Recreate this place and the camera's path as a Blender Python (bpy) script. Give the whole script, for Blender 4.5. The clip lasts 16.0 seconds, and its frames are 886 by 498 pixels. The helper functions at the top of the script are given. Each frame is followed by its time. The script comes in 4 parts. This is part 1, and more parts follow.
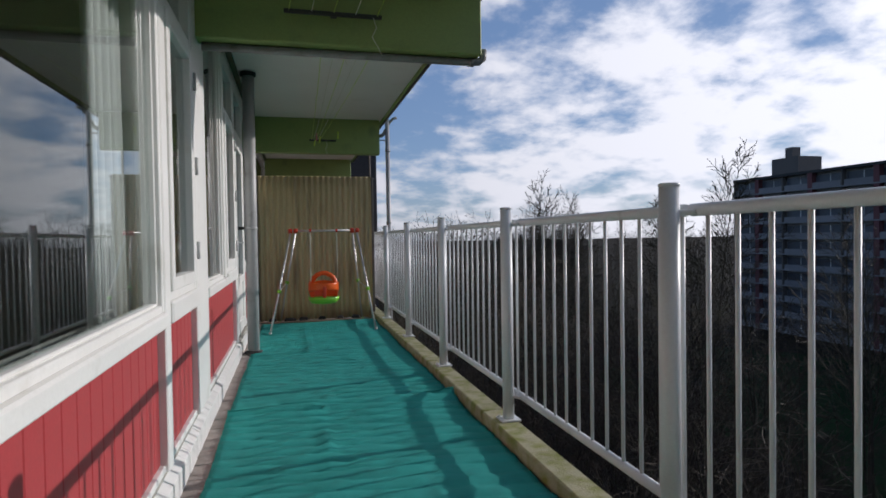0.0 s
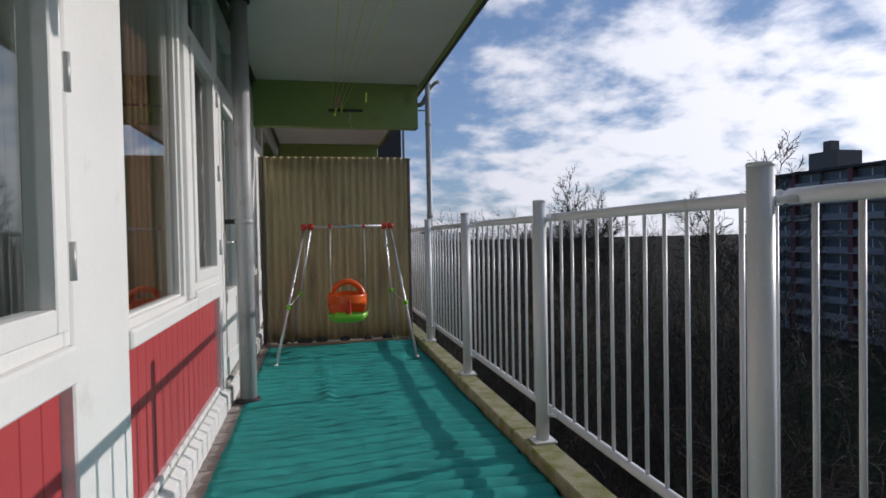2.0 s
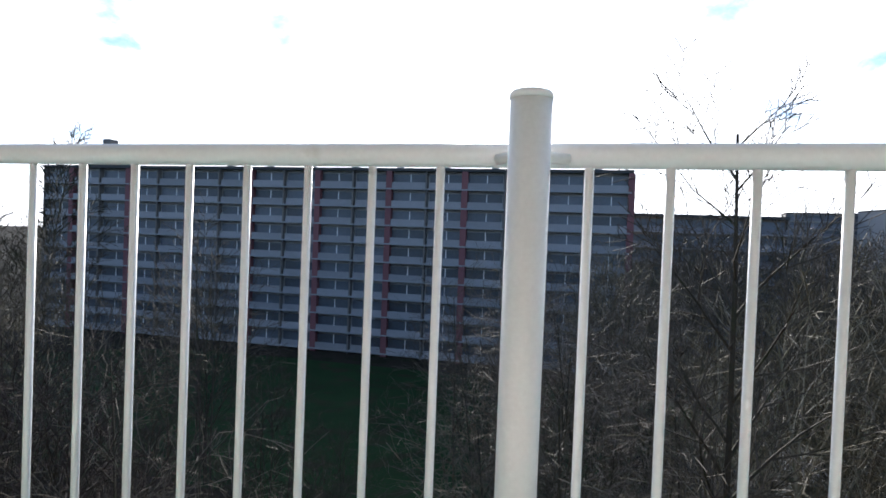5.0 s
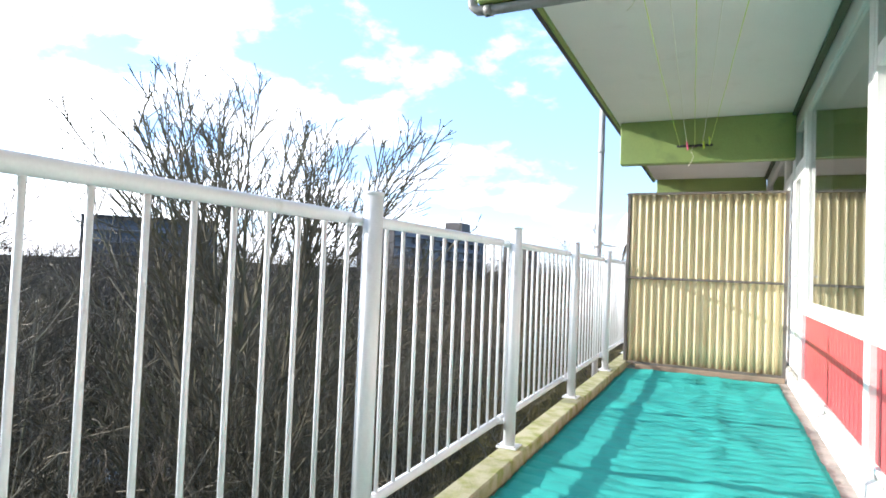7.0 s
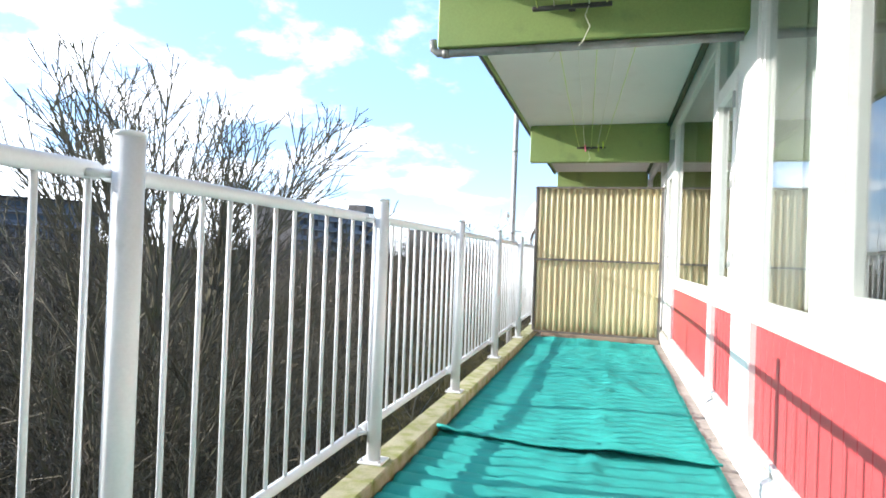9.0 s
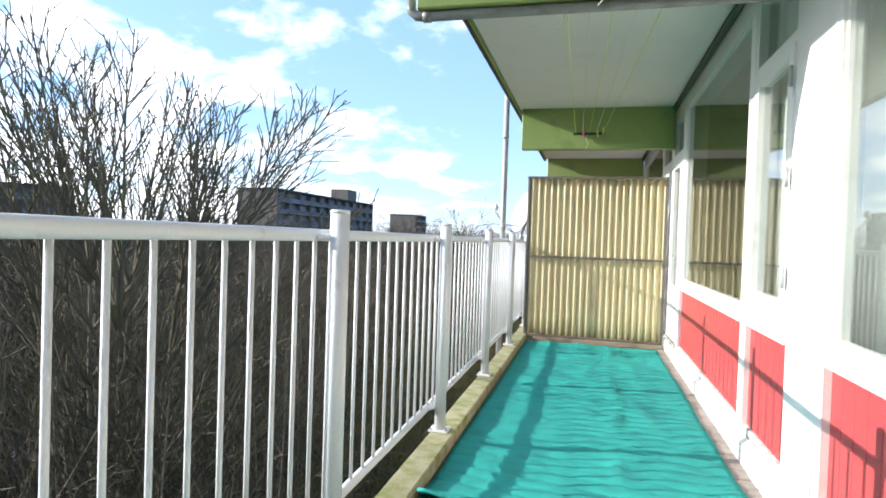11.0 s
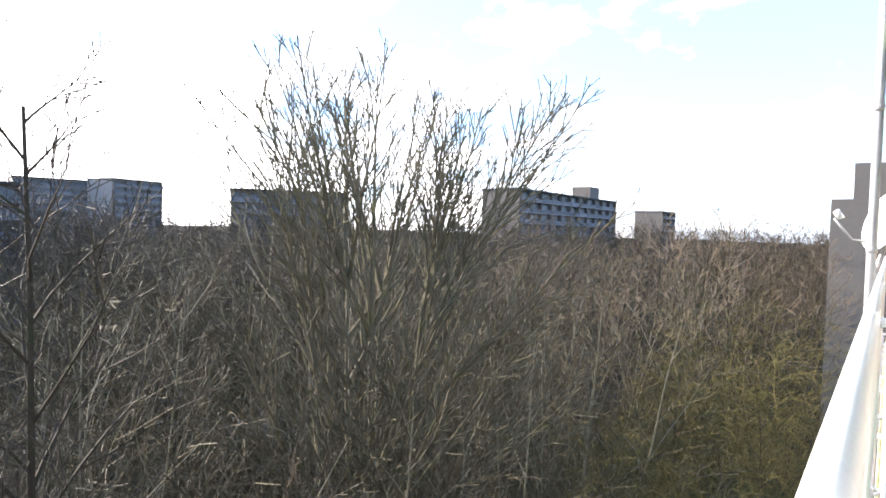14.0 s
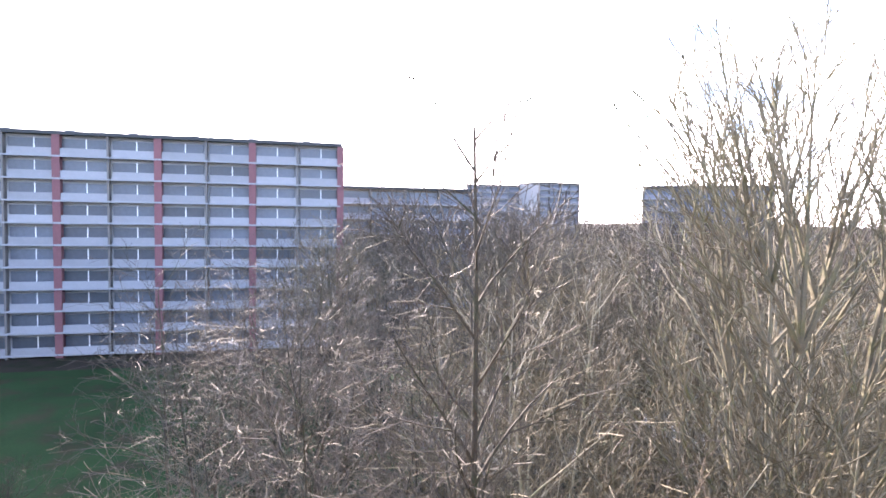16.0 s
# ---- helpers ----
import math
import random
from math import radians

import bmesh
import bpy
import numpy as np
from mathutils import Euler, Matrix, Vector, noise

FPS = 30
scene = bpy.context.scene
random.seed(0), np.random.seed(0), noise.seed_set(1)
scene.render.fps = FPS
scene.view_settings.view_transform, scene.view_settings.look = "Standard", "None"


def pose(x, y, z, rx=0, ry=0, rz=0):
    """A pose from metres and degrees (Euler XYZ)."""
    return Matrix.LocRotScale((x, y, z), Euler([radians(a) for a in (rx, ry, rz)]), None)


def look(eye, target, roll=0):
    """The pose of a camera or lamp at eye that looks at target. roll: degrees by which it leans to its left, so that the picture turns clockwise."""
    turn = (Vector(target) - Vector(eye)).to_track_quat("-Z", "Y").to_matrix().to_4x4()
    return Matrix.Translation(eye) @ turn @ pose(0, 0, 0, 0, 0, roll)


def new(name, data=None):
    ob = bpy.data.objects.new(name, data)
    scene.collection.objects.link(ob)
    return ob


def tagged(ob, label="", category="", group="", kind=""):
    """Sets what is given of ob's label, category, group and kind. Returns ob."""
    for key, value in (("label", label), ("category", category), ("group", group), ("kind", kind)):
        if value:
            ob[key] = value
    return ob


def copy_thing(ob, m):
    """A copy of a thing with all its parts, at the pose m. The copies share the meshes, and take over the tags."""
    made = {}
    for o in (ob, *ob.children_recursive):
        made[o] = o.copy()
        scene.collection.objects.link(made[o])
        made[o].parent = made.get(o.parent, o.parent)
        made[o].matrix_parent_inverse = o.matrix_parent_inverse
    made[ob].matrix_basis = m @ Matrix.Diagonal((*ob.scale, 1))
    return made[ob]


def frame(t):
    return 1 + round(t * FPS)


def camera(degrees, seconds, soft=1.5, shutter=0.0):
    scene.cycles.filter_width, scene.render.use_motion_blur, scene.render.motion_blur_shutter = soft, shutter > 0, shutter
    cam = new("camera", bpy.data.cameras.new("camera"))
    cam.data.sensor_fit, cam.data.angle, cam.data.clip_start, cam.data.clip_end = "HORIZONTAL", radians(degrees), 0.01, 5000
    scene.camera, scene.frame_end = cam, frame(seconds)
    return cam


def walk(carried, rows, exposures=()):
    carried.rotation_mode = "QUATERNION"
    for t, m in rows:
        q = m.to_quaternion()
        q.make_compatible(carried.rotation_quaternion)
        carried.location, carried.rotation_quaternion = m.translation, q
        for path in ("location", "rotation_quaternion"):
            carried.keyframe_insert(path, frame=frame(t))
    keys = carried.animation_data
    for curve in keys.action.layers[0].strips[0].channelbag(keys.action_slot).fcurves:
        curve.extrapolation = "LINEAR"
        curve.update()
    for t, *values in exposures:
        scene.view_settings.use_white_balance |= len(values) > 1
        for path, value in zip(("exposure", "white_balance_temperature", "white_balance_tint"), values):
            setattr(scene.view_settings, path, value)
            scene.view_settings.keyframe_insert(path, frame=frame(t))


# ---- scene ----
# ---- camera and walk ----
cam = camera(74.0, 16.0, soft=1.7)
PATH = [
    (0, look((0.477, -0.166, 1.175), (0.971, 1.772, 1.134), -0.9)),
    (0.5, look((0.52, 0.204, 1.16), (1.008, 2.143, 1.117), -1.0)),
    (1, look((0.554, 0.665, 1.162), (1.012, 2.612, 1.122), -0.9)),
    (1.5, look((0.545, 1.201, 1.172), (0.981, 3.152, 1.133), -0.9)),
    (2, look((0.558, 1.774, 1.166), (0.981, 3.728, 1.122), -1.1)),
    (2.5, look((0.556, 2.339, 1.17), (0.985, 4.291, 1.119), -1.1)),
    (3, look((0.598, 2.908, 1.157), (1.063, 4.852, 1.109), -1.0)),
    (3.5, look((0.662, 3.389, 1.135), (1.316, 5.278, 1.092), -0.5)),
    (4, look((0.73, 3.816, 1.152), (1.844, 5.475, 1.083), -0.4)),
    (4.2, look((0.752, 3.961, 1.125), (2.045, 5.486, 1.067), 0.2)),
    (6.3, look((0.722, 5.68, 1.098), (2.018, 4.157, 1.109), 3.5)),
    (6.5, look((0.702, 5.876, 1.103), (1.828, 4.224, 1.131), 3.2)),
    (7, look((0.625, 6.35, 1.096), (1.479, 4.543, 1.158), 2.3)),
    (7.5, look((0.635, 6.743, 1.094), (1.306, 4.86, 1.154), 2.2)),
    (8, look((0.635, 7.028, 1.09), (1.232, 5.119, 1.139), 2.1)),
    (8.5, look((0.637, 7.232, 1.091), (1.209, 5.316, 1.122), 2.0)),
    (9, look((0.643, 7.286, 1.093), (1.186, 5.361, 1.108), 2.1)),
    (9.2, look((0.652, 7.28, 1.095), (1.181, 5.351, 1.107), 2.1)),
    (11.3, look((0.896, 6.337, 1.3), (1.384, 4.398, 1.26), 1.9)),
    (11.5, look((0.937, 6.184, 1.33), (1.435, 4.247, 1.293), 1.8)),
    (12, look((1.061, 5.873, 1.395), (1.629, 3.956, 1.351), 1.8)),
    (12.5, look((1.227, 5.585, 1.432), (1.894, 3.7, 1.382), 1.9)),
    (13, look((1.427, 5.345, 1.455), (2.234, 3.516, 1.399), 1.8)),
    (13.5, look((1.6, 5.24, 1.473), (2.599, 3.508, 1.41), 1.8)),
    (14, look((1.738, 5.17, 1.475), (2.948, 3.578, 1.405), 1.6)),
    (14.5, look((1.742, 5.16, 1.475), (3.174, 3.764, 1.396), 1.5)),
    (15, look((1.742, 5.15, 1.475), (3.381, 4.006, 1.385), 1.3)),
    (15.5, look((1.742, 5.15, 1.475), (3.564, 4.33, 1.375), 1.1)),
    (16, look((1.742, 5.15, 1.475), (3.678, 4.659, 1.366), 0.95)),
]
walk(cam, PATH, [(0, -0.96, 6200, 15), (2.5, -0.9, 6200, 15), (3.0, -0.75, 6200, 15), (3.6, -0.36, 6250, 15), (4.2, 0.04, 6300, 13), (6.3, 0.95, 6250, 11), (7.0, 1.1, 6250, 11),
                 (9.2, 1.04, 6250, 10), (11.3, 0.72, 6350, 9), (13.0, 0.85, 6500, 11), (14.0, 1.5, 6750, 14), (15.0, 2.7, 6950, 22), (16.0, 2.85, 6950, 26)])

# ---- world and sun ----
SUN_EL, SUN_SIDE = radians(20.2), radians(9.5)      # height, and turn from square-on to the balcony
SUN_DIR = Vector((math.cos(SUN_EL) * math.cos(SUN_SIDE), math.cos(SUN_EL) * math.sin(SUN_SIDE), math.sin(SUN_EL)))
lamp = bpy.data.lights.new("sun", "SUN")
lamp.energy, lamp.angle, lamp.color = 5.0, radians(0.4), (1.0, 0.94, 0.85)
sun = new("sun", lamp)
sun.matrix_world = look(SUN_DIR * 60, (0, 0, 0))


def make_world():
    w = bpy.data.worlds.new("sky")
    w.use_nodes = True
    scene.world = w
    n, l = w.node_tree.nodes, w.node_tree.links
    bg = n["Background"]
    sky = n.new("ShaderNodeTexSky")
    sky.sky_type, sky.sun_disc = "NISHITA", False
    sky.sun_elevation, sky.sun_rotation = SUN_EL, radians(90) - SUN_SIDE
    sky.air_density, sky.dust_density, sky.ozone_density = 1.0, 0.3, 2.5
    tc = n.new("ShaderNodeTexCoord")
    # project directions on a flat cloud layer
    sep = n.new("ShaderNodeSeparateXYZ")
    l.new(tc.outputs["Generated"], sep.inputs[0])
    up = n.new("ShaderNodeMath"); up.operation = "MAXIMUM"; up.inputs[1].default_value = 0.0
    l.new(sep.outputs["Z"], up.inputs[0])
    up2 = n.new("ShaderNodeMath"); up2.operation = "ADD"; up2.inputs[1].default_value = 0.30
    l.new(up.outputs[0], up2.inputs[0])
    comb = n.new("ShaderNodeCombineXYZ")
    for k in range(3):
        l.new(up2.outputs[0], comb.inputs[k])
    dv = n.new("ShaderNodeVectorMath"); dv.operation = "DIVIDE"
    l.new(tc.outputs["Generated"], dv.inputs[0]); l.new(comb.outputs[0], dv.inputs[1])
    nz = n.new("ShaderNodeTexNoise")
    nz.inputs["Scale"].default_value, nz.inputs["Detail"].default_value, nz.inputs["Roughness"].default_value = 3.6, 9, 0.56
    nz.inputs["Distortion"].default_value = 0.1
    off = n.new("ShaderNodeVectorMath"); off.operation = "ADD"; off.inputs[1].default_value = (3.1, 7.4, 0.0)
    l.new(dv.outputs[0], off.inputs[0]); l.new(off.outputs[0], nz.inputs["Vector"])
    # more cloud towards the sun
    dot = n.new("ShaderNodeVectorMath"); dot.operation = "DOT_PRODUCT"; dot.inputs[1].default_value = SUN_DIR
    l.new(tc.outputs["Generated"], dot.inputs[0])
    cover = n.new("ShaderNodeMapRange")
    cover.inputs["From Min"].default_value, cover.inputs["From Max"].default_value = -0.1, 1.0
    cover.inputs["To Min"].default_value, cover.inputs["To Max"].default_value = -0.14, 0.19
    l.new(dot.outputs["Value"], cover.inputs["Value"])
    dens = n.new("ShaderNodeMath"); dens.operation = "ADD"
    l.new(nz.outputs["Fac"], dens.inputs[0]); l.new(cover.outputs[0], dens.inputs[1])
    # less cloud overhead, banks of it low down
    low = n.new("ShaderNodeMapRange")
    low.inputs["From Min"].default_value, low.inputs["From Max"].default_value = 0.05, 0.5
    low.inputs["To Min"].default_value, low.inputs["To Max"].default_value = 0.07, -0.13
    l.new(sep.outputs["Z"], low.inputs["Value"])
    bank = n.new("ShaderNodeMath"); bank.operation = "ADD"
    l.new(dens.outputs[0], bank.inputs[0]); l.new(low.outputs[0], bank.inputs[1])
    ramp = n.new("ShaderNodeMapRange"); ramp.interpolation_type = "SMOOTHSTEP"
    ramp.inputs["From Min"].default_value, ramp.inputs["From Max"].default_value = 0.45, 0.68
    l.new(bank.outputs[0], ramp.inputs["Value"])
    glow = n.new("ShaderNodeMapRange")
    glow.inputs["From Min"].default_value, glow.inputs["From Max"].default_value = 0.1, 0.95
    glow.inputs["To Min"].default_value, glow.inputs["To Max"].default_value = 13.0, 25.0
    l.new(dot.outputs["Value"], glow.inputs["Value"])
    tint = n.new("ShaderNodeMixRGB"); tint.blend_type = "MULTIPLY"; tint.inputs[0].default_value = 1
    tint.inputs[1].default_value = (0.97, 0.985, 1.02, 1)
    l.new(glow.outputs[0], tint.inputs[2])
    # thin high haze lifts the blue
    veil = n.new("ShaderNodeMixRGB"); veil.blend_type = "ADD"; veil.inputs[0].default_value = 1
    veil.inputs[2].default_value = (2.1, 3.4, 6.0, 1)
    l.new(sky.outputs[0], veil.inputs[1])
    mix = n.new("ShaderNodeMixRGB")
    l.new(ramp.outputs[0], mix.inputs[0]); l.new(veil.outputs[0], mix.inputs[1]); l.new(tint.outputs[0], mix.inputs[2])
    l.new(mix.outputs[0], bg.inputs[0])
    bg.inputs[1].default_value = 0.084


make_world()

# ---- materials ----


def mat(name, color, rough=0.6, vary=0.12, scale=6.0, bump=0.15, fine=60.0, metal=0.0, second=None, spots=(0.5, 0.7), island=0.0, stretch=(1, 1, 1), spec=0.5, trans=0.0):
    """A painted or mineral surface: colour that wanders at two scales, optional stains of a second colour, relief."""
    m = bpy.data.materials.new(name)
    m.use_nodes = True
    n, l = m.node_tree.nodes, m.node_tree.links
    b = n["Principled BSDF"]
    tc = n.new("ShaderNodeTexCoord")
    mp = n.new("ShaderNodeMapping"); mp.inputs["Scale"].default_value = stretch
    l.new(tc.outputs["Object"], mp.inputs[0])
    big = n.new("ShaderNodeTexNoise"); big.inputs["Scale"].default_value, big.inputs["Detail"].default_value = scale, 5
    small = n.new("ShaderNodeTexNoise"); small.inputs["Scale"].default_value, small.inputs["Detail"].default_value = fine, 4
    l.new(mp.outputs[0], big.inputs["Vector"]); l.new(mp.outputs[0], small.inputs["Vector"])
    add = n.new("ShaderNodeMath"); add.operation = "ADD"
    l.new(big.outputs["Fac"], add.inputs[0]); l.new(small.outputs["Fac"], add.inputs[1])
    rng = n.new("ShaderNodeMapRange")
    rng.inputs["From Min"].default_value, rng.inputs["From Max"].default_value = 0.6, 1.4
    rng.inputs["To Min"].default_value, rng.inputs["To Max"].default_value = 1 - vary, 1 + vary
    l.new(add.outputs[0], rng.inputs["Value"])
    val = rng.outputs[0]
    if island:
        oi = n.new("ShaderNodeObjectInfo")
        r2 = n.new("ShaderNodeMapRange")
        r2.inputs["To Min"].default_value, r2.inputs["To Max"].default_value = 1 - island, 1 + island
        l.new(oi.outputs["Random"], r2.inputs["Value"])
        mu = n.new("ShaderNodeMath"); mu.operation = "MULTIPLY"
        l.new(val, mu.inputs[0]); l.new(r2.outputs[0], mu.inputs[1])
        val = mu.outputs[0]
    col = n.new("ShaderNodeMixRGB"); col.blend_type = "MULTIPLY"; col.inputs[0].default_value = 1
    col.inputs[1].default_value = (*color, 1)
    if second:
        st = n.new("ShaderNodeTexNoise"); st.inputs["Scale"].default_value, st.inputs["Detail"].default_value = scale * 1.7, 8
        l.new(mp.outputs[0], st.inputs["Vector"])
        rp = n.new("ShaderNodeMapRange")
        rp.inputs["From Min"].default_value, rp.inputs["From Max"].default_value = spots
        l.new(st.outputs["Fac"], rp.inputs["Value"])
        mx = n.new("ShaderNodeMixRGB"); mx.inputs[1].default_value, mx.inputs[2].default_value = (*color, 1), (*second, 1)
        l.new(rp.outputs[0], mx.inputs[0]); l.new(mx.outputs[0], col.inputs[1])
    l.new(val, col.inputs[2])
    l.new(col.outputs[0], b.inputs["Base Color"])
    rr = n.new("ShaderNodeMapRange")
    rr.inputs["To Min"].default_value, rr.inputs["To Max"].default_value = max(0.03, rough - 0.12), min(1, rough + 0.12)
    l.new(big.outputs["Fac"], rr.inputs["Value"]); l.new(rr.outputs[0], b.inputs["Roughness"])
    b.inputs["Metallic"].default_value = metal
    b.inputs["Specular IOR Level"].default_value = spec
    if trans:
        b.inputs["Transmission Weight"].default_value = trans
    if bump:
        bp = n.new("ShaderNodeBump"); bp.inputs["Strength"].default_value, bp.inputs["Distance"].default_value = bump, 0.01
        l.new(small.outputs["Fac"], bp.inputs["Height"]); l.new(bp.outputs[0], b.inputs["Normal"])
    return m


def glass_mat(name, tint=(0.9, 0.95, 0.93)):
    """Clear window glass: mirror gloss by Fresnel over plain transparency."""
    m = bpy.data.materials.new(name)
    m.use_nodes = True
    n, l = m.node_tree.nodes, m.node_tree.links
    n.remove(n["Principled BSDF"])
    tr = n.new("ShaderNodeBsdfTransparent"); tr.inputs[0].default_value = (*tint, 1)
    gl = n.new("ShaderNodeBsdfGlossy"); gl.inputs["Roughness"].default_value = 0.01
    lw = n.new("ShaderNodeLayerWeight"); lw.inputs[0].default_value = 0.5
    pw = n.new("ShaderNodeMath"); pw.operation = "POWER"; pw.inputs[1].default_value = 4.0
    l.new(lw.outputs["Facing"], pw.inputs[0])
    fr = n.new("ShaderNodeMapRange"); fr.inputs["To Min"].default_value = 0.06
    l.new(pw.outputs[0], fr.inputs["Value"])
    mx = n.new("ShaderNodeMixShader")
    l.new(fr.outputs[0], mx.inputs[0]); l.new(tr.outputs[0], mx.inputs[1]); l.new(gl.outputs[0], mx.inputs[2])
    l.new(mx.outputs[0], n["Material Output"].inputs["Surface"])
    return m


WHITE = mat("white_paint", (0.82, 0.81, 0.78), 0.38, 0.05, 3, 0.06, 90, second=(0.62, 0.6, 0.54), spots=(0.62, 0.85))
RAILW = mat("rail_paint", (0.72, 0.73, 0.73), 0.35, 0.06, 5, 0.05, 120, second=(0.5, 0.5, 0.46), spots=(0.64, 0.8))
RED = mat("red_paint", (0.44, 0.055, 0.06), 0.45, 0.08, 3, 0.05, 80)
GREEN = mat("green_paint", (0.24, 0.325, 0.10), 0.6, 0.1, 2.5, 0.1, 70, second=(0.17, 0.23, 0.08), spots=(0.6, 0.8))
MOSSG = mat("dark_green_paint", (0.075, 0.09, 0.05), 0.6, 0.12, 4, 0.1, 70)
DRIP = mat("weathered_drip_pipe", (0.2, 0.21, 0.2), 0.5, 0.15, 6, 0.1, 70, second=(0.12, 0.12, 0.1), spots=(0.5, 0.75))
CEIL = mat("ceiling_paint", (0.76, 0.75, 0.70), 0.7, 0.05, 2, 0.25, 120, second=(0.68, 0.66, 0.6), spots=(0.6, 0.85))
TEAL = mat("teal_carpet", (0.036, 0.335, 0.30), 0.82, 0.18, 4, 0.5, 260, second=(0.034, 0.26, 0.235), spots=(0.5, 0.75), spec=0.15)
CONC = mat("concrete", (0.36, 0.34, 0.30), 0.85, 0.18, 5, 0.4, 90, second=(0.2, 0.19, 0.16), spots=(0.55, 0.8))
KERB = mat("mossy_kerb", (0.37, 0.345, 0.22), 0.9, 0.2, 6, 0.5, 90, second=(0.22, 0.24, 0.06), spots=(0.42, 0.66), island=0.1)
TILE = mat("floor_tile", (0.34, 0.29, 0.26), 0.8, 0.18, 9, 0.3, 90, second=(0.2, 0.17, 0.15), spots=(0.5, 0.8), island=0.14)
SHEET_OLD = mat("stained_corrugated_sheet", (0.58, 0.47, 0.26), 0.5, 0.16, 1.7, 0.08, 60, second=(0.2, 0.14, 0.085), spots=(0.5, 0.82), stretch=(2.2, 1, 0.28))
SHEET_PALE = mat("cream_corrugated_sheet", (0.66, 0.56, 0.33), 0.45, 0.08, 2.5, 0.08, 60, second=(0.5, 0.4, 0.21), spots=(0.55, 0.9), stretch=(1, 1, 0.35))
STEEL = mat("grey_steel", (0.42, 0.42, 0.42), 0.45, 0.12, 8, 0.08, 90, metal=0.3)
PIPEG = mat("grey_pvc", (0.40, 0.40, 0.40), 0.42, 0.1, 5, 0.05, 70, second=(0.28, 0.27, 0.25), spots=(0.55, 0.8))
OLDBAR = mat("weathered_steel", (0.17, 0.15, 0.13), 0.65, 0.2, 9, 0.2, 90, second=(0.2, 0.12, 0.07), spots=(0.55, 0.75), metal=0.2)
DARK = mat("dark_bitumen", (0.035, 0.035, 0.033), 0.7, 0.3, 10, 0.2, 60)
WOOD = mat("weathered_board", (0.34, 0.25, 0.18), 0.8, 0.25, 8, 0.3, 60, stretch=(0.2, 1, 1))
ORANGE = mat("orange_plastic", (0.85, 0.13, 0.015), 0.32, 0.04, 5, 0.02, 60)
ORANGER = mat("red_plastic", (0.62, 0.05, 0.02), 0.35, 0.04, 5, 0.02, 60)
LIME = mat("green_plastic", (0.22, 0.62, 0.04), 0.35, 0.04, 5, 0.02, 60)
CHROME = mat("galvanised_tube", (0.58, 0.58, 0.58), 0.42, 0.06, 9, 0.03, 80, metal=0.75)
ROPE = mat("nylon_line", (0.62, 0.62, 0.5), 0.6, 0.08, 30, 0.1, 200)
YGREEN = mat("green_peg_plastic", (0.5, 0.65, 0.06), 0.45, 0.05, 9, 0.02, 60)
PINK = mat("pink_peg_plastic", (0.6, 0.12, 0.2), 0.45, 0.05, 9, 0.02, 60)
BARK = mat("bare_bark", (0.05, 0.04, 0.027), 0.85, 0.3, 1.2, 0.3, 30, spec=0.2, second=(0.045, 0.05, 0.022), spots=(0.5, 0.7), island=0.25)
# Paler copy of the bark; the sunlit look of the stems is mixed in.
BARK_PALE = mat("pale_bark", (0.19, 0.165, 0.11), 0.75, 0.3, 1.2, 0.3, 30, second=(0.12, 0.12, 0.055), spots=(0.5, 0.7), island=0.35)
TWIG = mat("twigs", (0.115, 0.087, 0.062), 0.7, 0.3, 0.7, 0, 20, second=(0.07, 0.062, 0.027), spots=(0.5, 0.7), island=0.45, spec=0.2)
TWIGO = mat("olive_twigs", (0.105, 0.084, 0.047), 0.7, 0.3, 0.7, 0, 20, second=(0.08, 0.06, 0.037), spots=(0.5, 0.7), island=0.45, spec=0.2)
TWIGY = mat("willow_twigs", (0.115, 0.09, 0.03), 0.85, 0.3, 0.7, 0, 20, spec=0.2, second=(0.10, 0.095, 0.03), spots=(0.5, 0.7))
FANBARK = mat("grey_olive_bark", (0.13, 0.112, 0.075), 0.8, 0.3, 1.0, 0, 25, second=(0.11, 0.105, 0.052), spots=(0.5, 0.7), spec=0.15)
# Darker twigs: the shade on the backlit +y trees is put into the colour.
TWIG_SHADE = mat("shaded_twigs", (0.05, 0.034, 0.026), 0.75, 0.3, 0.7, 0, 20, second=(0.04, 0.034, 0.018), spots=(0.5, 0.7), island=0.3, spec=0.12)
# Leaf litter, its base colour lowered in place of shade between the trunks.
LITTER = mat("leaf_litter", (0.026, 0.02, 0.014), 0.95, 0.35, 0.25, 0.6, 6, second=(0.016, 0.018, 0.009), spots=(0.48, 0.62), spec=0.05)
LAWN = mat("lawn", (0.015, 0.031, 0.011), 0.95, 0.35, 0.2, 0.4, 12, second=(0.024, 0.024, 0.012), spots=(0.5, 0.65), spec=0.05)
WATER = mat("pond_water", (0.02, 0.025, 0.02), 0.06, 0.1, 1, 0.05, 4)
PANELC = mat("far_concrete", (0.25, 0.245, 0.24), 0.85, 0.08, 0.3, 0.1, 3)
BRICKF = mat("far_brick", (0.15, 0.132, 0.115), 0.9, 0.12, 0.4, 0.1, 4)
BRICKD = mat("dark_brick", (0.06, 0.05, 0.045), 0.9, 0.15, 0.5, 0.1, 6)
BALCP = mat("far_pale_panel", (0.24, 0.232, 0.232), 0.7, 0.1, 0.5, 0.05, 4, island=0.15)
BALC = mat("far_balcony_panel", (0.15, 0.15, 0.165), 0.7, 0.1, 0.5, 0.05, 4, island=0.3)
MAROON = mat("far_maroon_panel", (0.17, 0.06, 0.06), 0.7, 0.12, 0.5, 0.05, 4, island=0.1)
FARGLASS = mat("far_glass", (0.07, 0.08, 0.095), 0.35, 0.2, 0.4, 0, 3, island=0.4)
